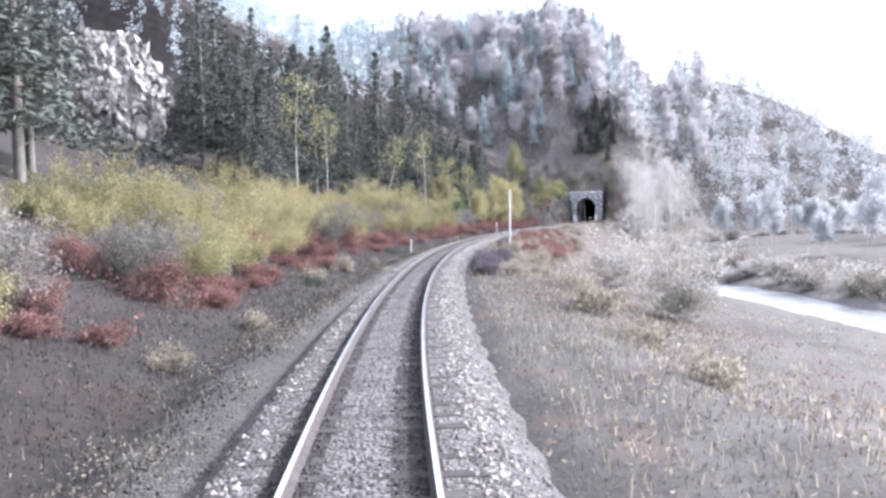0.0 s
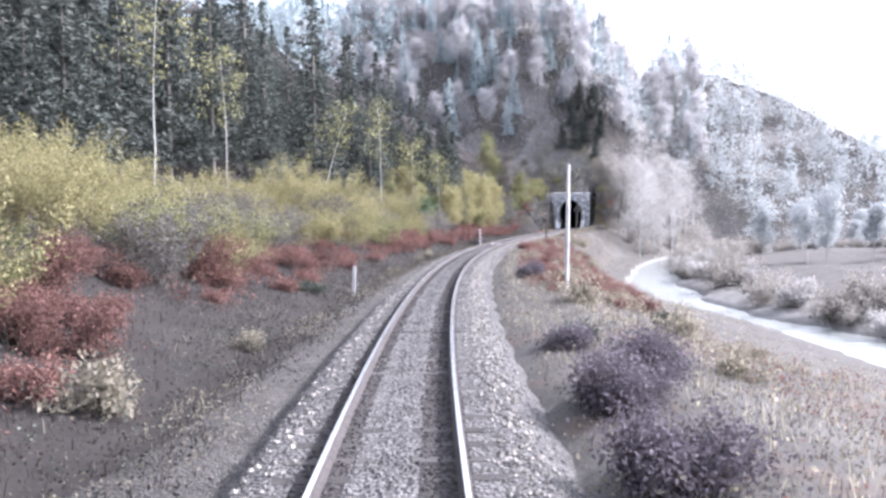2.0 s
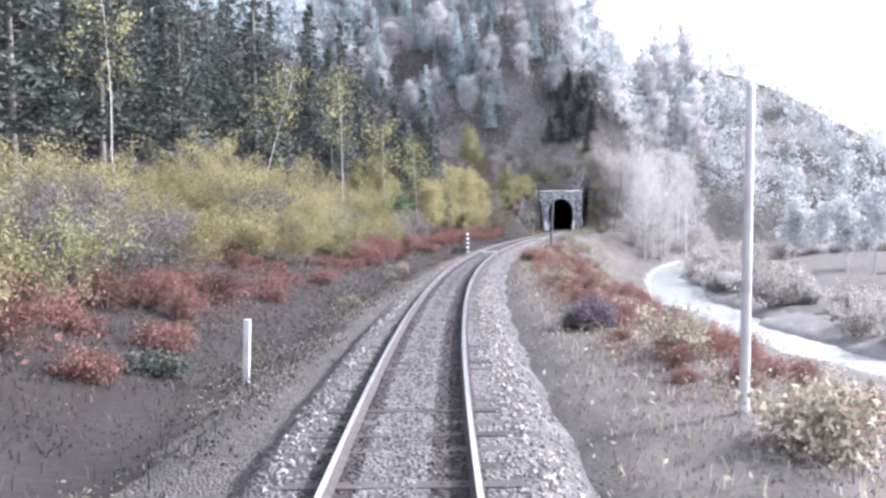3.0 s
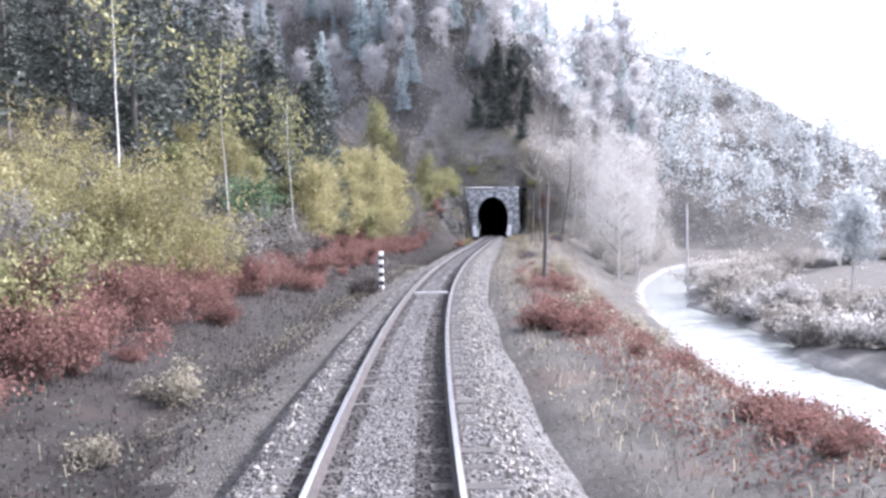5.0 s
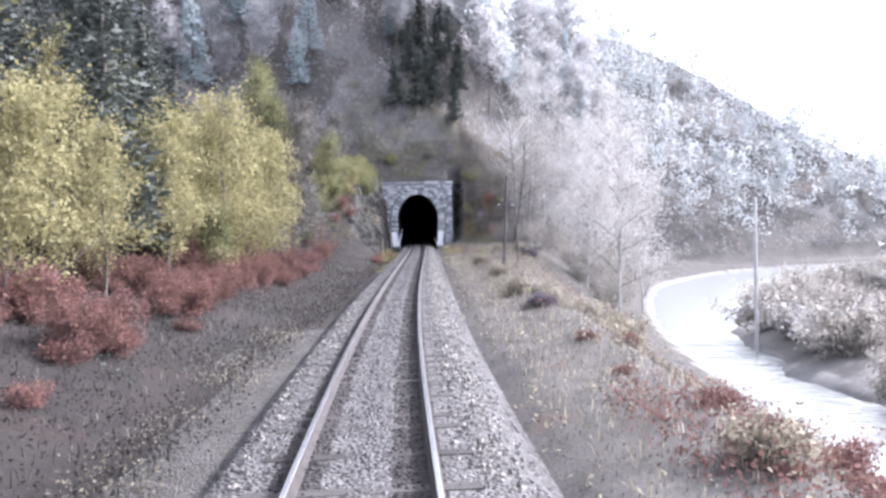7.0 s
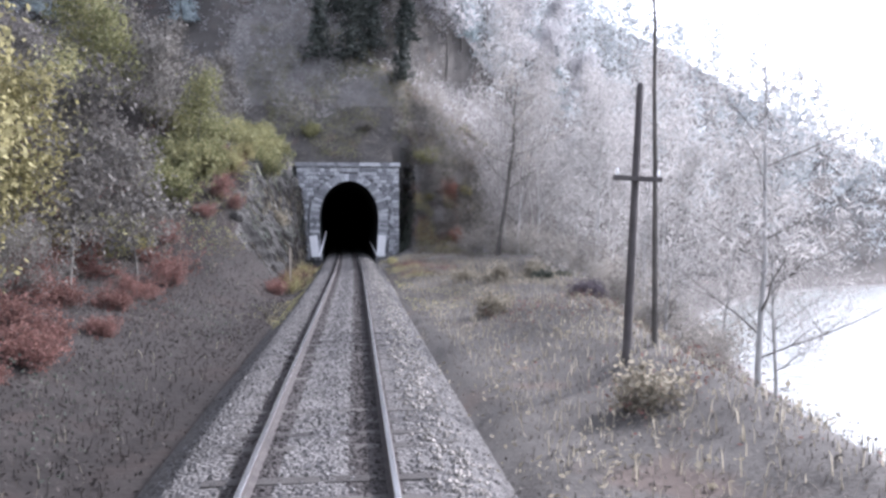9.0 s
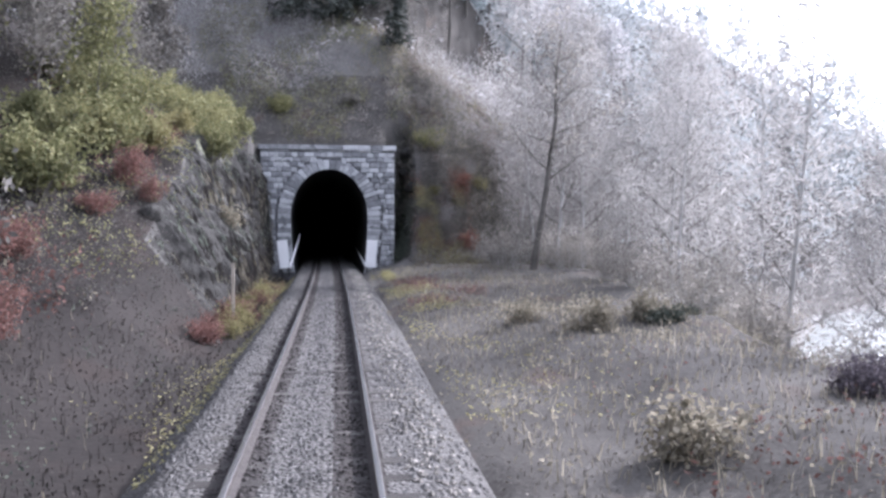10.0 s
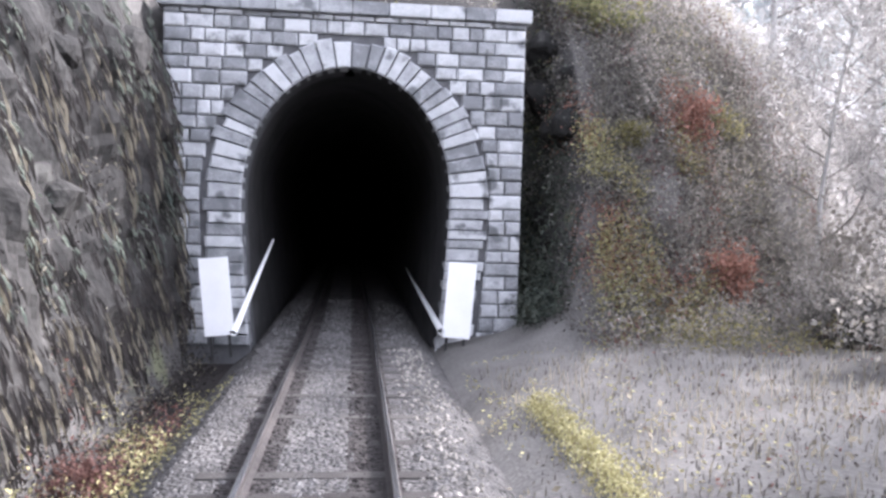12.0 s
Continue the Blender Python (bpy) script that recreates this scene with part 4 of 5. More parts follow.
g = np.random.default_rng(1020)
scatter(lambda i, m: make_bush("bank_shrub", m, (1.3, 1.6, 1.1)[i], (1.6, 1.8, 1.6)[i], ("russet shrub on the bank beside the portal", "olive shrub on the bank beside the portal", "yellow shrub on the bank beside the portal")[i], (M_RUSSET, M_OLIVE, M_YELLOW)[i], 495 + i, 10, 14, 0.06), [0, 1, 2],
        region(g, 5, 6.2, 10.5, -3.2, 3.5, 1.4, lambda x, y: ground_at(x, y) > 0.2), g, 0.5, 0.95)


# loose rocks of the cutting
def make_rock(m, size, seed, label):
    bm = bmesh.new()
    bmesh.ops.create_icosphere(bm, subdivisions=3, radius=size)
    g = np.random.default_rng(seed)
    off = Vector(g.uniform(-9, 9, 3))
    cuts = [Vector(g.normal(0, 1, 3)).normalized() for _ in range(7)]
    for v in bm.verts:
        for c in cuts:
            over = v.co.dot(c) - size * 0.72
            if over > 0:
                v.co -= c * over
        v.co *= 1 + 0.10 * noise.noise(v.co * 3 / size + off) + 0.05 * noise.noise(v.co * 9 / size + off)
        v.co.z *= 0.85
    r = new("rock")
    r.matrix_basis = m
    tagged(r, label, "rock", "rocks of the cutting")
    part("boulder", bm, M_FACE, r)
    return r


g_r = np.random.default_rng(77)
rock_kinds = [make_rock(put(-4.4, -6.0, 0.1), 0.55, 1, "dark angular rock in the cutting wall"), make_rock(put(-4.7, -10.5, 0.1), 0.8, 2, "dark angular rock in the cutting wall"),
              make_rock(put(-4.3, -2.4, 0.1), 0.65, 3, "dark angular rock in the cutting wall")]
for i in range(26):
    x, y = g_r.uniform(-6.2, -3.9), g_r.uniform(-24, 0.2)
    q = g_r.uniform(0.3, 0.85)
    copy_thing(rock_kinds[i % 3], Matrix.Translation((x, y, ground_at(x, y) - 0.12)) @ Euler(g_r.uniform(0, 6, 3)).to_matrix().to_4x4() @ Matrix.Diagonal((q, q, q, 1)))
for i in range(8):
    x, y = g_r.uniform(4.5, 5.6), g_r.uniform(-0.5, 3.0)
    q = g_r.uniform(0.4, 1.0)
    copy_thing(rock_kinds[i % 3], Matrix.Translation((x, y, ground_at(x, y) - 0.12)) @ Euler(g_r.uniform(0, 6, 3)).to_matrix().to_4x4() @ Matrix.Diagonal((q, q, q, 1)))
# rock face of the cutting: broken upright slabs with strata
FACE_Y = np.arange(-25.0, -0.1, 0.13)
FACE_N = 44
face_v, face_f = [], []
for i, y in enumerate(FACE_Y):
    reach = np.linspace(3.4, 7.6, 64)
    rise = np.maximum.accumulate(ground_height(-reach, np.full(64, y)) + np.arange(64) * 1e-4)
    top = min(6.2 + 1.2 * float(step(-7.5, -0.8, y)), rise[-1] - 0.35) + 0.5 * math.sin(y * 1.1)
    for k in range(FACE_N):
        q = k / (FACE_N - 1)
        z = -0.75 + q * (top + 0.75)
        edge = min(1.0, q * 6, (1 - q) * 5, (i + 1) / 12)
        p = Vector((y * 0.55, z * 0.30, 4.0))
        out = 0.55 * abs(noise.noise(p)) + 0.30 * abs(noise.noise(p * 2.7)) + 0.14 * noise.noise(Vector((y * 1.1, z * 3.2 + y * 0.5, 8.0))) + 0.06 * noise.noise(Vector((y * 5.0, z * 4.0, 2.0)))
        x = -float(np.interp(z, rise, reach)) + 0.06 + (0.02 + out) * edge - 0.2 * (1 - edge)
        face_v.append((min(x, -3.2), y, z))
    if i:
        for k in range(FACE_N - 1):
            a = (i - 1) * FACE_N + k
            face_f.append((a, a + FACE_N, a + FACE_N + 1, a + 1))
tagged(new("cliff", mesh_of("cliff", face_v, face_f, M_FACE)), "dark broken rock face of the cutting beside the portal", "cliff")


def hanging(name, count, low, high, length, wide, mat, label, seed, cut):
    """Dead stalks hanging down the rock face in tufts."""
    g = np.random.default_rng(seed)
    rows, cols = len(FACE_Y), FACE_N
    v = []
    for _ in range(count * 4):
        i, k = int(g.integers(4, rows)), int(g.integers(int(cols * low), int(cols * high)))
        x, y, z = face_v[i * cols + k]
        if bumps(y * 2.2, z * 0.7, 1.0, seed * 0.31) < cut:
            continue
        n = length * g.uniform(0.4, 1.3)
        w, d, o = wide * g.uniform(0.5, 1.2), g.normal(0, 0.12), g.uniform(0.03, 0.12)
        y = y + g.normal(0, 0.06)
        v += [(x + o * 0.4, y - w, z), (x + o * 0.4, y + w, z), (x + o + n * 0.16, y + w * 0.8 + d * n, z - n * 0.6), (x + o + n * 0.2, y + d * n * 1.6, z - n)]
        if len(v) >= count * 4:
            break
    f = np.arange(len(v)).reshape(-1, 4)
    tagged(new(name, mesh_of(name, v, f, mat)), label, "dead grass", kind="stuff")


hanging("hanging_straw", 1400, 0.15, 0.95, 0.55, 0.006, M_GRASS, "pale straw hanging in streaks down the rock face", 751, 0.12)
hanging("hanging_weeds", 6500, 0.05, 0.95, 0.40, 0.008, M_DARKHERB, "brown dead weeds hanging down the rock face", 752, -0.15)
hanging("hanging_ivy", 2600, 0.3, 1.0, 0.2, 0.03, M_IVY, "dark ivy trailing over the rock face", 753, 0.25)
# pale bushes on the embankment edge
g = np.random.default_rng(1021)
scatter(lambda i, m: make_bush("sallow_bush", m, (3.6, 3.0)[i], (2.8, 2.4)[i], "pale grey-pink half-bare sallow on the embankment", M_GREYTWIG, 486 + i, 18, 13, 0.09, bare=1.0), [0, 1],
        [(20.6, -178.0), (23.0, -183.0), (22.0, -170.0)], g, 0.7, 0.85)
# leaning trunk on the terrace
make_tree("leaning_tree", put(10.2, -11.7) @ Matrix.Rotation(0.16, 4, "Y"), 12, "dark leaning trunk with thin bare branches", M_GREYTWIG, M_BARK, 490, 5, 0.1, 0.3, 2, 4, 0.016, 0.4)
# far bank
g = np.random.default_rng(1022)
scatter(lambda i, m: make_tree("willow", m, (8, 10, 6.5)[i], "half-bare tree beyond the river, coloured pale for haze", M_HAZY_FARWOOD, M_PALEBARK, 430 + i, 9, 0.2, 0.45, 2, 4), [0, 1, 2],
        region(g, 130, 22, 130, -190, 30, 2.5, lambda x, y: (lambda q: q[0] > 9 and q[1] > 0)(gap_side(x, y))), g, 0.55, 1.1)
g = np.random.default_rng(1023)
scatter(lambda i, m: make_bush("alder_scrub", m, (2.2, 1.6)[i], (3.2, 2.6)[i], "grey alder scrub along the far river bank", (M_GREYTWIG, M_ASHTWIG)[i], 436 + i, 12, 11, 0.10), [0, 1],
        region(g, 110, 15, 75, -175, 10, 1.6, lambda x, y: (lambda q: 1.2 < q[0] < 9 and q[1] > 0)(gap_side(x, y))), g, 0.7, 1.3)

# woods of the hills behind, too many to count
def far_woods(name, spots, mat, label, seed, tall=11.0):
    g = np.random.default_rng(seed)
    cs = []
    for x, y in spots:
        z, hgt, r = ground_at(x, y), tall * g.uniform(0.7, 1.2), g.uniform(1.6, 2.8)
        for k in range(13):
            q = g.uniform(0.12, 1)
            w = g.uniform(0, 6.28)
            rr = r * (1 - q * 0.75) * g.uniform(0.4, 1)
            cs.append((x + rr * math.cos(w), y + rr * math.sin(w), z + hgt * q))
    v, f = leaf_quads(cs, 0.38, 0.5, 8, g, 0.0, 0.42)
    tagged(new(name, mesh_of(name, v, f, mat)), label, "woods", kind="stuff")


g = np.random.default_rng(1024)
far_woods("hill_woods", region(g, 1300, 4, 130, 22, 190, 0, lambda x, y: ground_at(x, y) > -3.5 and gap_side(x, y)[0] > 5), M_HAZY_FARWOOD, "autumn woods covering the hill behind the river bend, coloured pale for haze", 501)
g = np.random.default_rng(1025)
far_woods("mountain_woods", region(g, 900, -260, 10, -10, 170, 0, lambda x, y: (y > 70 or x < -75) and not clearing(x, y)), M_HAZY_BLUE, "blue-green conifer woods on the mountain, paled for haze", 502, 13.0)

far_woods("upper_woods", region(np.random.default_rng(1040), 560, -230, -50, -60, 110, 0, lambda x, y: not clearing(x, y) or math.hypot(x - 19, y + 203) > 212), M_HAZY_BLUE, "blue-green conifer woods on the upper slope, paled for haze", 503, 14.0)

# pale crag on the mountainside: a tongue of broken slabs, widening upwards
crag = thing("crag", Matrix.Translation((-82.5, -68.5, 18)), "pale grey weathered broken rock crag above the forest", "rock")
g_c = np.random.default_rng(91)
ACROSS, UPHILL = Vector((0.789, 0.614, 0)), Vector((-0.276, 0.355, 1.0))


def crag_place(q, r):
    """A point of the tongue: q from its tip to its top, r from -1 to 1 across it."""
    half = 3.6 + 5.4 * min(1.0, q / 0.45) - 4.0 * max(0.0, q - 0.7)
    return UPHILL * (25 * q) + ACROSS * (half * r - 7.5 * q * q)


rows_, cols_ = 46, 26
vs, fs = [], []
for i in range(rows_):
    for k in range(cols_):
        q, w = i / (rows_ - 1), 2 * k / (cols_ - 1) - 1
        p = crag_place(q, w * (1 + 0.25 * noise.noise(Vector((q * 9, w * 2, 3)))))
        deep = (1 - w * w) * 2.0 + 1.6 * noise.noise(Vector((p.x * 0.5, p.y * 0.5, p.z * 0.22))) + 0.8 * noise.noise(Vector((p.x * 1.4, p.y * 1.4, p.z * 0.6)))
        vs.append(p + Vector((0.614, -0.789, 0)) * deep)
    if i:
        for k in range(cols_ - 1):
            c = (i - 1) * cols_ + k
            fs.append((c, c + 1, c + cols_ + 1, c + cols_))
piece("rock_face", mesh_of("rock_face", vs, fs, M_PALEROCK), crag)
slab_kinds = []
for i in range(7):
    bm = bmesh.new()
    bmesh.ops.create_icosphere(bm, subdivisions=2, radius=1.0)
    off = Vector(g_c.uniform(-9, 9, 3))
    cuts = [Vector(g_c.normal(0, 1, 3)).normalized() for _ in range(8)]
    for v in bm.verts:
        for c in cuts:
            v.co -= c * max(0.0, v.co.dot(c) - 0.36)
        v.co *= 1 + 0.12 * noise.noise(v.co * 1.3 + off)
        v.co.z *= 1.9
    me = bpy.data.meshes.new("slab")
    bm.to_mesh(me)
    bm.free()
    me.materials.append(M_PALEROCK)
    slab_kinds.append(me)
for i in range(280):
    q, w = g_c.uniform(0, 1), g_c.uniform(-1.0, 1.0)
    size = g_c.uniform(0.5, 1.5)
    p = crag_place(q, w) + Vector((0.614, -0.789, 0)) * ((1 - w * w) * 2.0 + g_c.uniform(-0.8, 0.5))
    piece("slab", slab_kinds[i % 7], crag, m=Matrix.Translation(p) @ Matrix.Rotation(g_c.uniform(0, 6.28), 4, "Z") @ Matrix.Rotation(g_c.uniform(-0.4, 0.4), 4, "X") @ Matrix.Diagonal((size, size, size * g_c.uniform(0.8, 1.5), 1)))


# ground cover
def cover(name, x0, x1, y0, y1, count, size, thick, mat, label, seed, test=lambda x, y: True):
    g = np.random.default_rng(seed)
    cs = []
    for x, y in zip(g.uniform(x0, x1, count), g.uniform(y0, y1, count)):
        if test(x, y):
            cs.append((x, y, ground_at(x, y) + thick * g.uniform(0, 1) ** 2))
    v, f = leaf_quads(cs, size * 0.62, 0.15, 7, g, 0.0, 0.38) if size < 0.2 else leaf_quads(cs, size, 0.16, 5, g)
    tagged(new(name, mesh_of(name, v, f, mat)), label, "undergrowth", kind="stuff")


cover("bank_ivy", 4.3, 5.6, -1.5, 3.0, 1100, 0.10, 0.5, M_IVY, "dark ivy hanging over the bank beside the portal", 701, lambda x, y: bumps(x, y, 2.2, 3.0) > -0.25)
cover("russet_scrub", 5.2, 14, -4, 9, 3200, 0.08, 0.6, M_RED, "russet scrub on the bank beside the portal", 702, lambda x, y: bumps(x, y, 1.7, 9.0) > 0.05)
cover("grey_scrub", 5.2, 15, -4, 9, 9000, 0.075, 0.8, M_GREYTWIG, "grey dead scrub on the bank beside the portal", 714)
cover("yellow_scrub", 5.2, 14, -5, 9, 3200, 0.08, 0.6, M_YELLOW, "yellow scrub on the bank beside the portal", 703, lambda x, y: bumps(x, y, 1.9, 5.0) > 0.1)
def bank_cover(name, count, x0, x1, z0, z1, size, mat, label, seed, cut, patch=1.2):
    """Leaves over the steep bank beside the portal, spread by height."""
    g = np.random.default_rng(seed)
    up = np.linspace(-4.5, 9, 120)
    cs = []
    for x in np.linspace(x0, x1, 60):
        rise = np.maximum.accumulate([ground_at(x, y) + 1e-4 * i for i, y in enumerate(up)])
        for z in g.uniform(z0, z1, count // 60):
            y = float(np.interp(z, rise, up))
            if bumps(x * 1.3, z, patch, seed * 0.23) > cut:
                cs.append((x + g.normal(0, 0.05), y - g.uniform(0.0, 0.25), z + g.normal(0, 0.06)))
    v, f = leaf_quads(cs, size, 0.13, 7, g, 0.0, 0.5)
    tagged(new(name, mesh_of(name, v, f, mat)), label, "undergrowth", kind="stuff")


bank_cover("bank_weeds", 7200, 6.1, 11.5, 0.1, 9.0, 0.05, M_GREYTWIG, "grey-brown dead weeds on the steep bank beside the portal", 757, -0.6)
bank_cover("bank_dark_weeds", 2400, 4.6, 7.2, 3.0, 9.0, 0.05, M_GREYTWIG, "grey-brown rotting weeds on the steep bank beside the portal", 758, 0.05)
bank_cover("bank_leafage", 5400, 5.6, 8.6, 0.2, 5.0, 0.034, M_FALLEN, "yellow leaves clinging to the steep bank beside the portal", 755, 0.1)
bank_cover("bank_russet", 4200, 5.3, 9.0, 0.1, 6.5, 0.034, M_RUSSET, "russet leaves clinging to the steep bank beside the portal", 756, 0.15)
cover("bank_herbs", 4.9, 12, -3, 7, 4500, 0.075, 0.35, M_BROWN, "grey-brown dead herbs on the bank beside the portal", 754)
cover("cutting_dusk", -13, -4.2, -42, -3, 8000, 0.07, 0.35, M_DUSK, "grey-brown dead weeds hanging on the rock cutting", 746, lambda x, y: ground_at(x, y) > 0.6 and (y < -22 or ground_at(x, y) > 6))
cover("cutting_growth", -12, -4.6, -40, 4, 4200, 0.09, 0.35, M_OLIVE, "olive weeds hanging on the rock cutting", 704, lambda x, y: bumps(x, y, 1.8, 2.0) > -0.15 and ground_at(x, y) > 1.0)
cover("cutting_straw", -10, -5.6, -40, 3, 500, 0.10, 0.3, M_GRASS, "pale straw hanging on the rock cutting", 705, lambda x, y: bumps(x, y, 1.3, 7.0) > 0.05 and ground_at(x, y) > 0.3)
cover("portal_growth", -9, 6, 1.2, 14, 6500, 0.09, 0.6, M_OLIVE, "olive scrub on the hillside above the portal", 706, lambda x, y: bumps(x, y, 2.0, 4.0) > -0.2)
cover("portal_litter", -9, 9, 1.2, 18, 6500, 0.09, 0.35, M_GREYTWIG, "grey-brown dead herbs on the hillside above the portal", 715)
cover("niche_scrub", 4.0, 9, 3.5, 22, 5000, 0.11, 0.8, M_GREYTWIG, "grey scrub on the hillside above the niche", 716)
cover("portal_straw", -9, 12, 2, 20, 3600, 0.11, 0.7, M_GRASS, "pale straw on the hillside above the portal", 707, lambda x, y: bumps(x, y, 2.4, 6.0) > 0.15)
cover("wing_ivy", -6.4, -4.4, -18, 1.0, 1300, 0.08, 0.25, M_IVY, "dark ivy on the rock beside the portal", 712, lambda x, y: bumps(x, y, 1.4, 3.0) > -0.1)
cover("niche_ivy", 4.3, 5.4, -1.5, 3.3, 1600, 0.09, 0.4, M_IVY, "dark ivy in the niche beside the portal", 713)
cover("pale_brush", 2.5, 16, 3.5, 20, 6500, 0.10, 1.6, M_ASHTWIG, "pale dead brush on the hillside beside the portal", 741, lambda x, y: bumps(x, y, 1.5, 3.3) > -0.3 and x > 5.6 + 2.6 * bumps(x, y, 2.5, 1.1))
cover("hanging_brush", -11, 0.5, 4.0, 14, 6000, 0.09, 2.2, M_ASHTWIG, "pale hanging brush on the hillside above the portal", 742, lambda x, y: bumps(x, y, 1.3, 5.3) > 0.0)
cover("ditch_weeds", -4.3, -2.7, -24, -0.3, 4200, 0.06, 0.25, M_DARKHERB, "brown weeds in the ditch beside the ballast", 743)
cover("ditch_straw", -4.3, -2.9, -24, -0.3, 1200, 0.07, 0.3, M_GRASS, "pale straw in the ditch beside the ballast", 744, lambda x, y: bumps(x * 2, y, 0.9, 1.0) > 0.0)


def cover_along(name, s0, s1, u0, u1, count, size, thick, mat, label, seed, patch=3.0, cut=-0.2, per=5):
    g = np.random.default_rng(seed)
    s, u = g.uniform(s0, s1, count), g.uniform(u0, u1, count)
    a = np.interp(s, S, TH)
    x, y = np.interp(s, S, TX) + u * np.cos(a), np.interp(s, S, TY) + u * np.sin(a)
    keep = bumps(x, y, patch, seed * 0.37) > cut
    x, y = x[keep], y[keep]
    z = np.array([ground_at(p, q) for p, q in zip(x, y)]) + thick * g.uniform(0, 1, len(x)) ** 2
    v, f = leaf_quads(np.stack([x, y, z], 1), size, 0.13, per, g)
    tagged(new(name, mesh_of(name, v, f, mat)), label, "undergrowth", kind="stuff")


cover_along("near_verge_litter", -222, -10, 1.8, 7.5, 12000, 0.026, 0.10, M_BROWN, "small grey-brown dead herbs beside the ballast", 720, 1.6, -0.7)
cover_along("verge_straw", -222, -6, 2.1, 15, 11000, 0.045, 0.22, M_GRASS, "matted pale dead grass on the embankment", 721, 2.4, -0.2)
cover_along("verge_litter", -222, -6, 2.3, 17, 12000, 0.028, 0.12, M_BROWN, "grey-brown dead herbs on the embankment", 722, 1.9, -0.4)
cover_along("verge_russet", -200, -40, 4.2, 11, 8000, 0.036, 0.3, M_RED, "russet dead bracken on the embankment", 723, 3.2, 0.15)
cover_along("bank_bracken", -150, -84, 3.6, 9.5, 15000, 0.036, 0.35, M_RED, "russet bracken down the bank towards the river", 727, 3.4, -0.25)
cover_along("shoulder_herbs", -222, -72, -4.2, -2.3, 6000, 0.03, 0.16, M_GRASS, "pale dead herbs along the uphill ballast shoulder", 728, 1.8, 0.0)
cover_along("ditch_litter", -222, -14, -10.5, -2.3, 30000, 0.034, 0.28, M_DARKHERB, "dark brown dead herbs in the uphill ditch", 724, 2.2, -0.5)
cover_along("ditch_fern", -222, -14, -11.5, -6.2, 10000, 0.07, 0.6, M_RED, "red-brown dead fern on the uphill bank", 725, 3.0, 0.0)
cover_along("ditch_ivy", -222, -14, -10, -3.5, 5000, 0.035, 0.25, M_IVY, "dark evergreen ground cover on the uphill bank", 726, 2.6, 0.05, 8)
cover_along("yellow_leaf_drift", -11.6, -7.0, 3.02, 3.22, 2000, 0.024, 0.02, M_FALLEN, "drift of fallen yellow leaves beside the ballast", 731, 1.5, -0.9, 5)
cover_along("yellow_leaf_carpet", -26, -13, 2.6, 4.2, 1000, 0.032, 0.06, M_FALLEN, "thin carpet of fallen yellow leaves beside the ballast", 732, 2.2, 0.1, 6)
cover_along("red_leaf_carpet", -24, -12, 2.9, 6.4, 2300, 0.032, 0.08, M_RED, "carpet of fallen red leaves on the terrace", 733, 1.7, 0.1, 6)
cover_along("ditch_leaf_drift", -20, -4, -3.5, -2.3, 2000, 0.032, 0.05, M_FALLEN, "fallen yellow leaves in the ditch beside the ballast", 734, 1.6, 0.1, 6)
cover_along("ditch_red_leaves", -24, -4, -3.8, -2.4, 2000, 0.032, 0.06, M_RED, "fallen red leaves in the ditch beside the ballast", 735, 1.4, 0.1, 6)
cover("clearing_scrub", -130, 0, -190, -30, 9000, 0.32, 1.2, M_NEEDLE, "dark undergrowth on the clearing below the crag", 745, lambda x, y: clearing(x, y) and ground_at(x, y) > 2)
cover("bend_scrub", 16, 80, 8, 90, 7000, 0.199, 1.4, M_HAZY_FARWOOD, "undergrowth on the hill behind the river bend, coloured pale for haze", 747, lambda x, y: ground_at(x, y) > -3 and gap_side(x, y)[0] > 4)
cover("hillside_scrub", -60, 30, 8, 90, 20000, 0.199, 1.2, M_HAZY_HILLTWIG, "grey undergrowth on the steep spur, paled for haze", 708, lambda x, y: ground_at(x, y) > 5)
cover("forest_floor_scrub", -60, 14, -200, -30, 8000, 0.06, 0.5, M_RED, "red-brown dead fern under the forest edge", 709,
      lambda x, y: (lambda u: -20 < u < -6.5)(float(track_coords(np.array([x]), np.array([y]))[1][0])) and bumps(x, y, 4.0, 1.0) > -0.1)
# grass and fallen leaves
def blades(name, count, s0, s1, us, tall, mat, label, seed):
    g = np.random.default_rng(seed)
    s, u = g.uniform(s0, s1, count), us(g, count)
    a = np.interp(s, S, TH)
    x, y = np.interp(s, S, TX) + u * np.cos(a), np.interp(s, S, TY) + u * np.sin(a)
    z = np.maximum(ground_height(x, y), np.interp(u, [p[0] for p in bed_profile], [p[1] for p in bed_profile], left=-9, right=-9))
    h = tall * g.uniform(0.4, 1.3, count)
    w = g.uniform(0, 6.28, count)
    lean = g.uniform(0.2, 0.9, count)
    dx, dy = np.cos(w), np.sin(w)
    wid = 0.006 + 0.007 * g.uniform(0, 1, count)
    base = np.stack([x, y, z - 0.03], 1)
    side = np.stack([-dy * wid, dx * wid, 0 * x], 1)
    mid = base + np.stack([dx * h * lean * 0.35, dy * h * lean * 0.35, h * 0.7], 1)
    tip = base + np.stack([dx * h * lean, dy * h * lean, h], 1)
    v = np.stack([base - side, base + side, mid + side * 0.7, mid - side * 0.7, tip], 1).reshape(-1, 3)
    k = 5 * np.arange(count)[:, None]
    f = list(map(tuple, k + np.array([[0, 1, 2, 3]]))) + list(map(tuple, k + np.array([[3, 2, 4]])))
    tagged(new(name, mesh_of(name, v, f, mat)), label, "grass", kind="stuff")


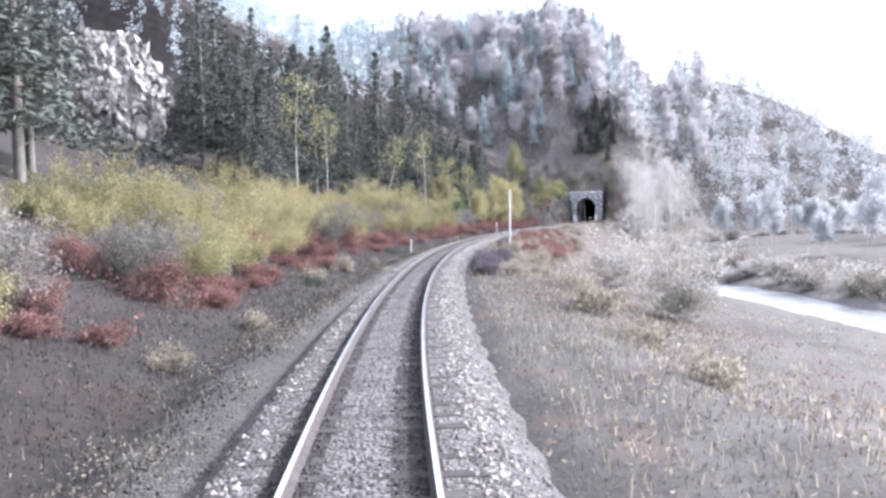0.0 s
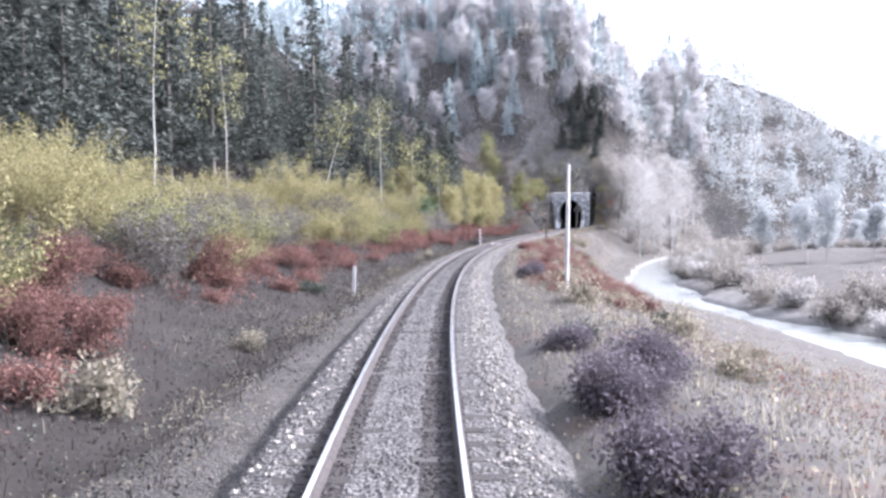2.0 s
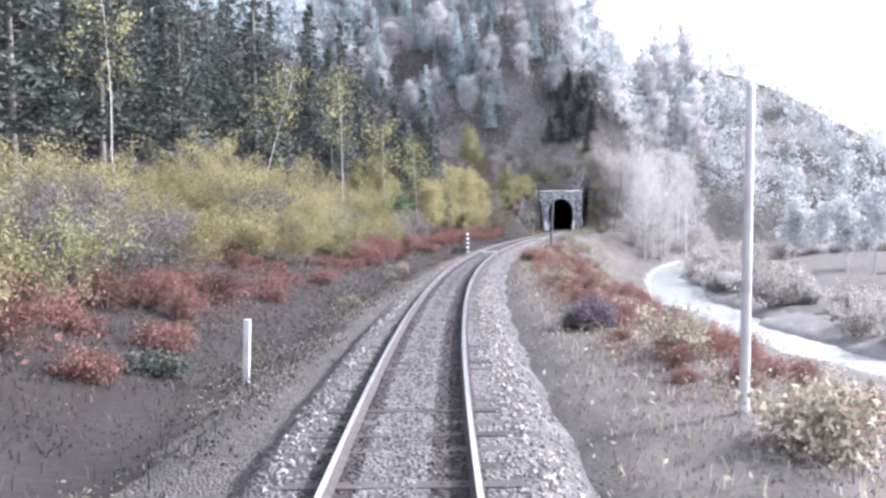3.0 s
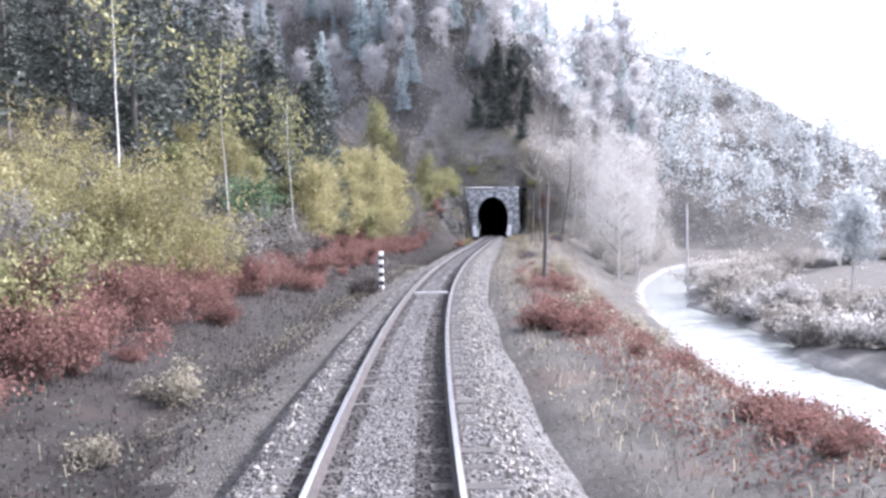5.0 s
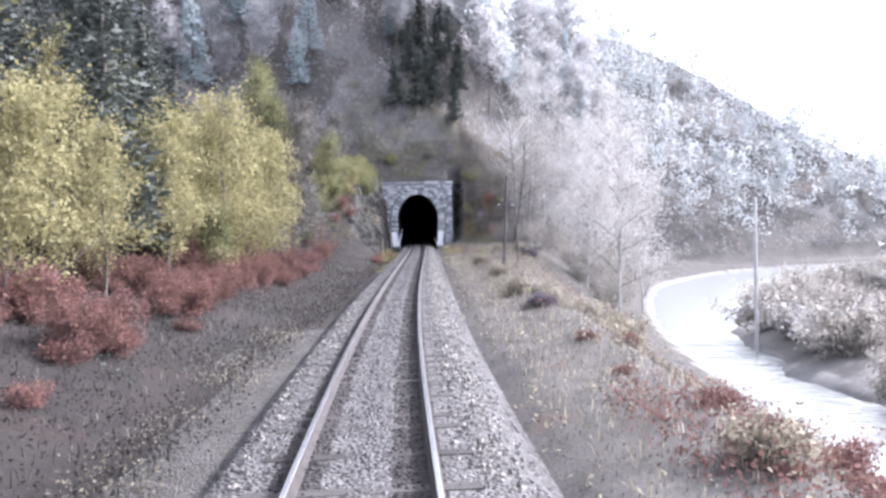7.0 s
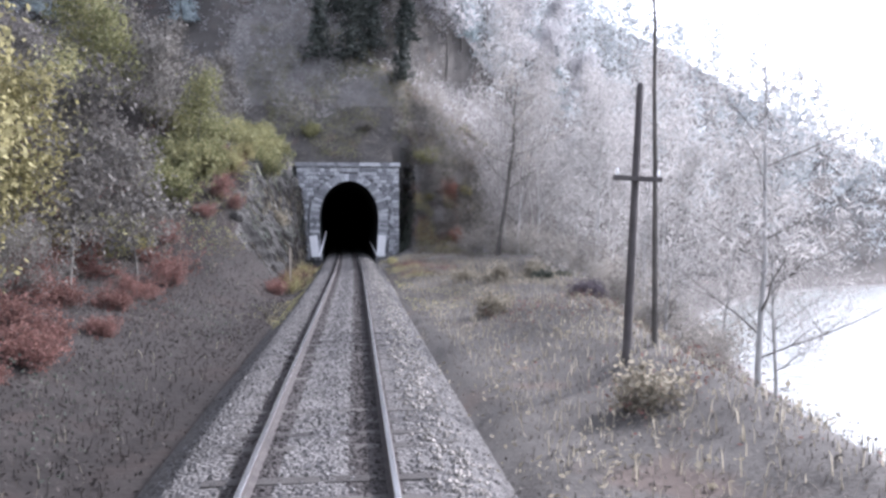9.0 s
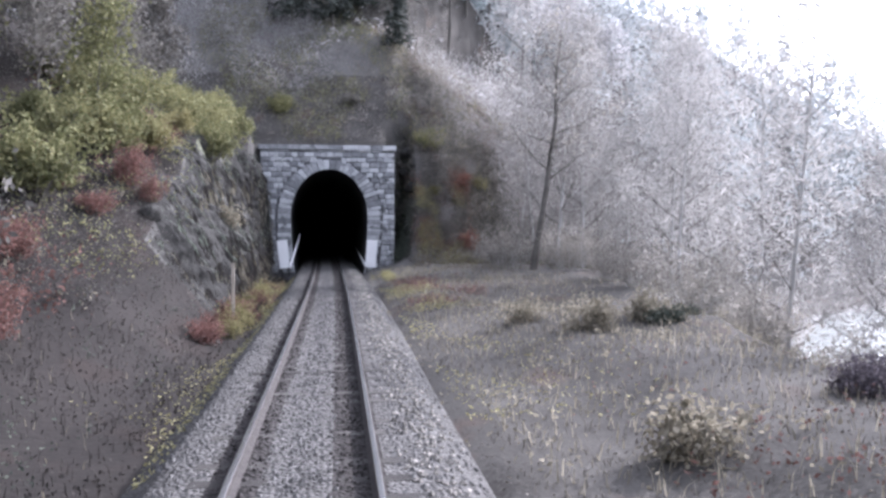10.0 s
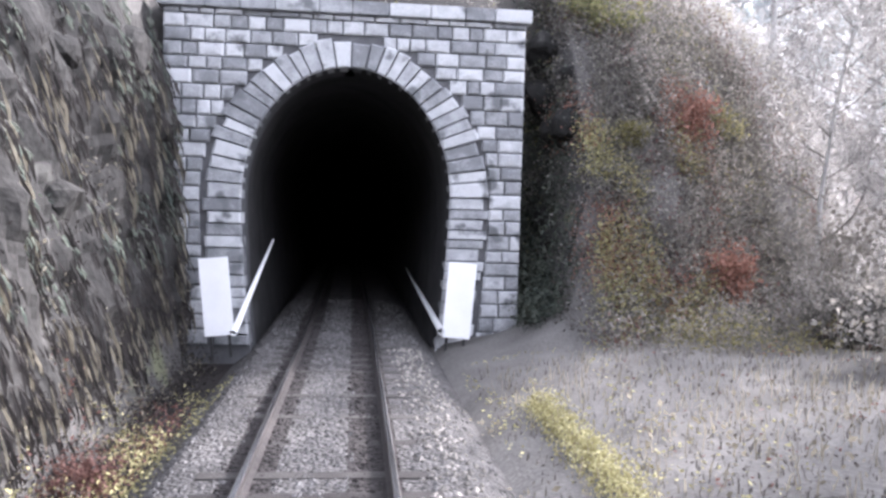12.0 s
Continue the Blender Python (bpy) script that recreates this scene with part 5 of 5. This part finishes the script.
def fallen(name, count, s0, s1, us, mat, label, seed):
    g = np.random.default_rng(seed)
    s, u = g.uniform(s0, s1, count), us(g, count)
    patch = bumps(s, u * 2.5, 3.2, seed * 0.11) > -0.05
    s, u = s[patch], u[patch]
    a = np.interp(s, S, TH)
    x, y = np.interp(s, S, TX) + u * np.cos(a), np.interp(s, S, TY) + u * np.sin(a)
    z = np.maximum(ground_height(x, y), np.interp(u, [p[0] for p in bed_profile], [p[1] for p in bed_profile], left=-9, right=-9)) + 0.03
    v, f = leaf_quads(np.stack([x, y, z], 1), 0.03, 0.01, 1, g, 0.75)
    tagged(new(name, mesh_of(name, v, f, mat)), label, "leaves", kind="stuff")


blades("dead_grass", 30000, -222, -4, lambda g, n: np.where(g.uniform(0, 1, n) < 0.95, g.uniform(2.7, 10.5, n), -g.uniform(2.9, 8, n)), 0.26, M_GRASS, "pale dead grass beside the ballast and down the bank", 601)
blades("short_grass", 60000, -222, -4, lambda g, n: np.where(g.uniform(0, 1, n) < 0.94, g.uniform(2.4, 9.5, n), -g.uniform(2.7, 8, n)), 0.13, M_BROWN, "short grey-brown dead grass on the verges", 604)
blades("dark_stalks", 26000, -222, -4, lambda g, n: -g.uniform(2.7, 9, n), 0.22, M_DARKHERB, "dark dead stalks in the uphill ditch", 605)
fallen("yellow_leaves", 9000, -42, -3, lambda g, n: np.where(g.uniform(0, 1, n) < 0.55, 2.3 + np.abs(g.normal(0, 1.6, n)), -1.9 - np.abs(g.normal(0, 0.8, n))), M_FALLEN, "fallen yellow leaves beside the track", 602)
fallen("red_leaves", 16000, -210, -4, lambda g, n: np.where(g.uniform(0, 1, n) < 0.6, g.uniform(3.5, 12, n), -g.uniform(5.5, 9, n)), M_RED, "fallen red-brown leaves on the slopes", 603)


# ---- poles and posts ----
def make_pole(x, y, height, r, lean, mat, label, group="", arm=0.0):
    p = thing("telegraph_pole", Matrix.Translation((x, y, ground_at(x, y))) @ Matrix.Rotation(lean, 4, "Y"), label, "pole", group)
    piece("mast", mesh_of("mast", *tubes([[((0, 0, -0.5), r), ((0, 0, height * .5), r * .85), ((0, 0, height - 0.06), r * .72), ((0, 0, height), r * .4)]], 10), mat, True), p)
    if arm:
        a = part("crossarm", box(0.9, 0.07, 0.09, 0.008, (0, -r - 0.03, height * arm)), mat, p)
        for dx in (-0.38, 0.38):
            vs, fs = tubes([[((dx, -r - 0.03, height * arm + 0.04), 0.015), ((dx, -r - 0.03, height * arm + 0.10), 0.03), ((dx, -r - 0.03, height * arm + 0.17), 0.02)]], 6)
            piece("insulator", mesh_of("insulator", vs, fs, M_WHITE), a, "small white insulator")
    return p


make_pole(10.25, -149.5, 4.7, 0.082, 0.02, M_GREYPOLE, "silvered leaning wooden telegraph pole beside the track", "telegraph poles")
make_pole(4.0, -93.6, 4.35, 0.10, 0.05, M_POLE, "dark leaning wooden telegraph pole beside the track", "telegraph poles")
make_pole(4.62, -53.2, 5.05, 0.085, 0.05, M_POLE, "thin dark wooden telegraph pole with a crossarm", "telegraph poles", 0.66)
make_pole(18.7, -52.7, 8.6, 0.11, 0.0, M_GREYPOLE, "pale silvered wooden pole on the river bank", "")


def make_post(name, s, u, z0, height, w, mat, label, lean=0.0):
    p = on_track(s, u, z0)
    t = thing(name, Matrix.Translation(p) @ Matrix.Rotation(heading(s), 4, "Z") @ Matrix.Rotation(lean, 4, "Y"), label, "post")
    part("shaft", box(w, w * 0.8, height, 0.012, (0, 0, height / 2)), mat, t)
    part("head", box(w * 1.08, w * 0.88, 0.05, 0.012, (0, 0, height + 0.024)), mat, t)
    return t


make_post("concrete_post", -146, -3.7, -1.05, 1.55, 0.13, M_GREYPOLE, "pale concrete trackside post in the undergrowth", 0.04)
make_post("wooden_stake", -25.5, -2.9, -0.85, 2.15, 0.09, M_STAKE, "pale weathered wooden stake beside the ballast")
q = on_track(-93, -2.5)
km = thing("striped_marker_post", Matrix.Translation((q.x, q.y, -0.435)), "white and black banded trackside marker post", "marker post")
for i in range(9):
    part("band", box(0.18, 0.14, 0.185, 0.006, (0, 0, 0.0925 + i * 0.1855)), M_BLACK if i % 2 else M_WHITE, km)

g = np.random.default_rng(1026)
scatter(lambda i, m: make_bush("weed_clump", m, 0.8, 1.1, "dark dead weeds round the foot of the marker post", M_DARKHERB, 361, 12, 16, 0.045), [0],
        [tuple(on_track(*c)[:2]) for c in ((-93.7, -2.9), (-93.3, -3.3), (-94.3, -3.2), (-92.4, -3.1))], g, 0.75, 1.0)
g = np.random.default_rng(1027)
scatter(lambda i, m: make_bush("leafy_weed", m, 0.9, 1.2, ("red-brown weeds at the foot of the cutting", "yellow weeds at the foot of the cutting")[i], (M_RED, M_YELLOW)[i], 363 + i, 12, 16, 0.045), [0, 1],
        [tuple(on_track(*c)[:2]) for c in ((-25.9, -3.3), (-24.6, -3.0), (-26.4, -3.0), (-23.2, -3.3), (-21.5, -3.1), (-19.6, -3.3), (-17.5, -3.1), (-15.0, -3.2), (-12.0, -3.1), (-9.0, -3.0), (-28.0, -3.4))], g, 0.55, 0.95)
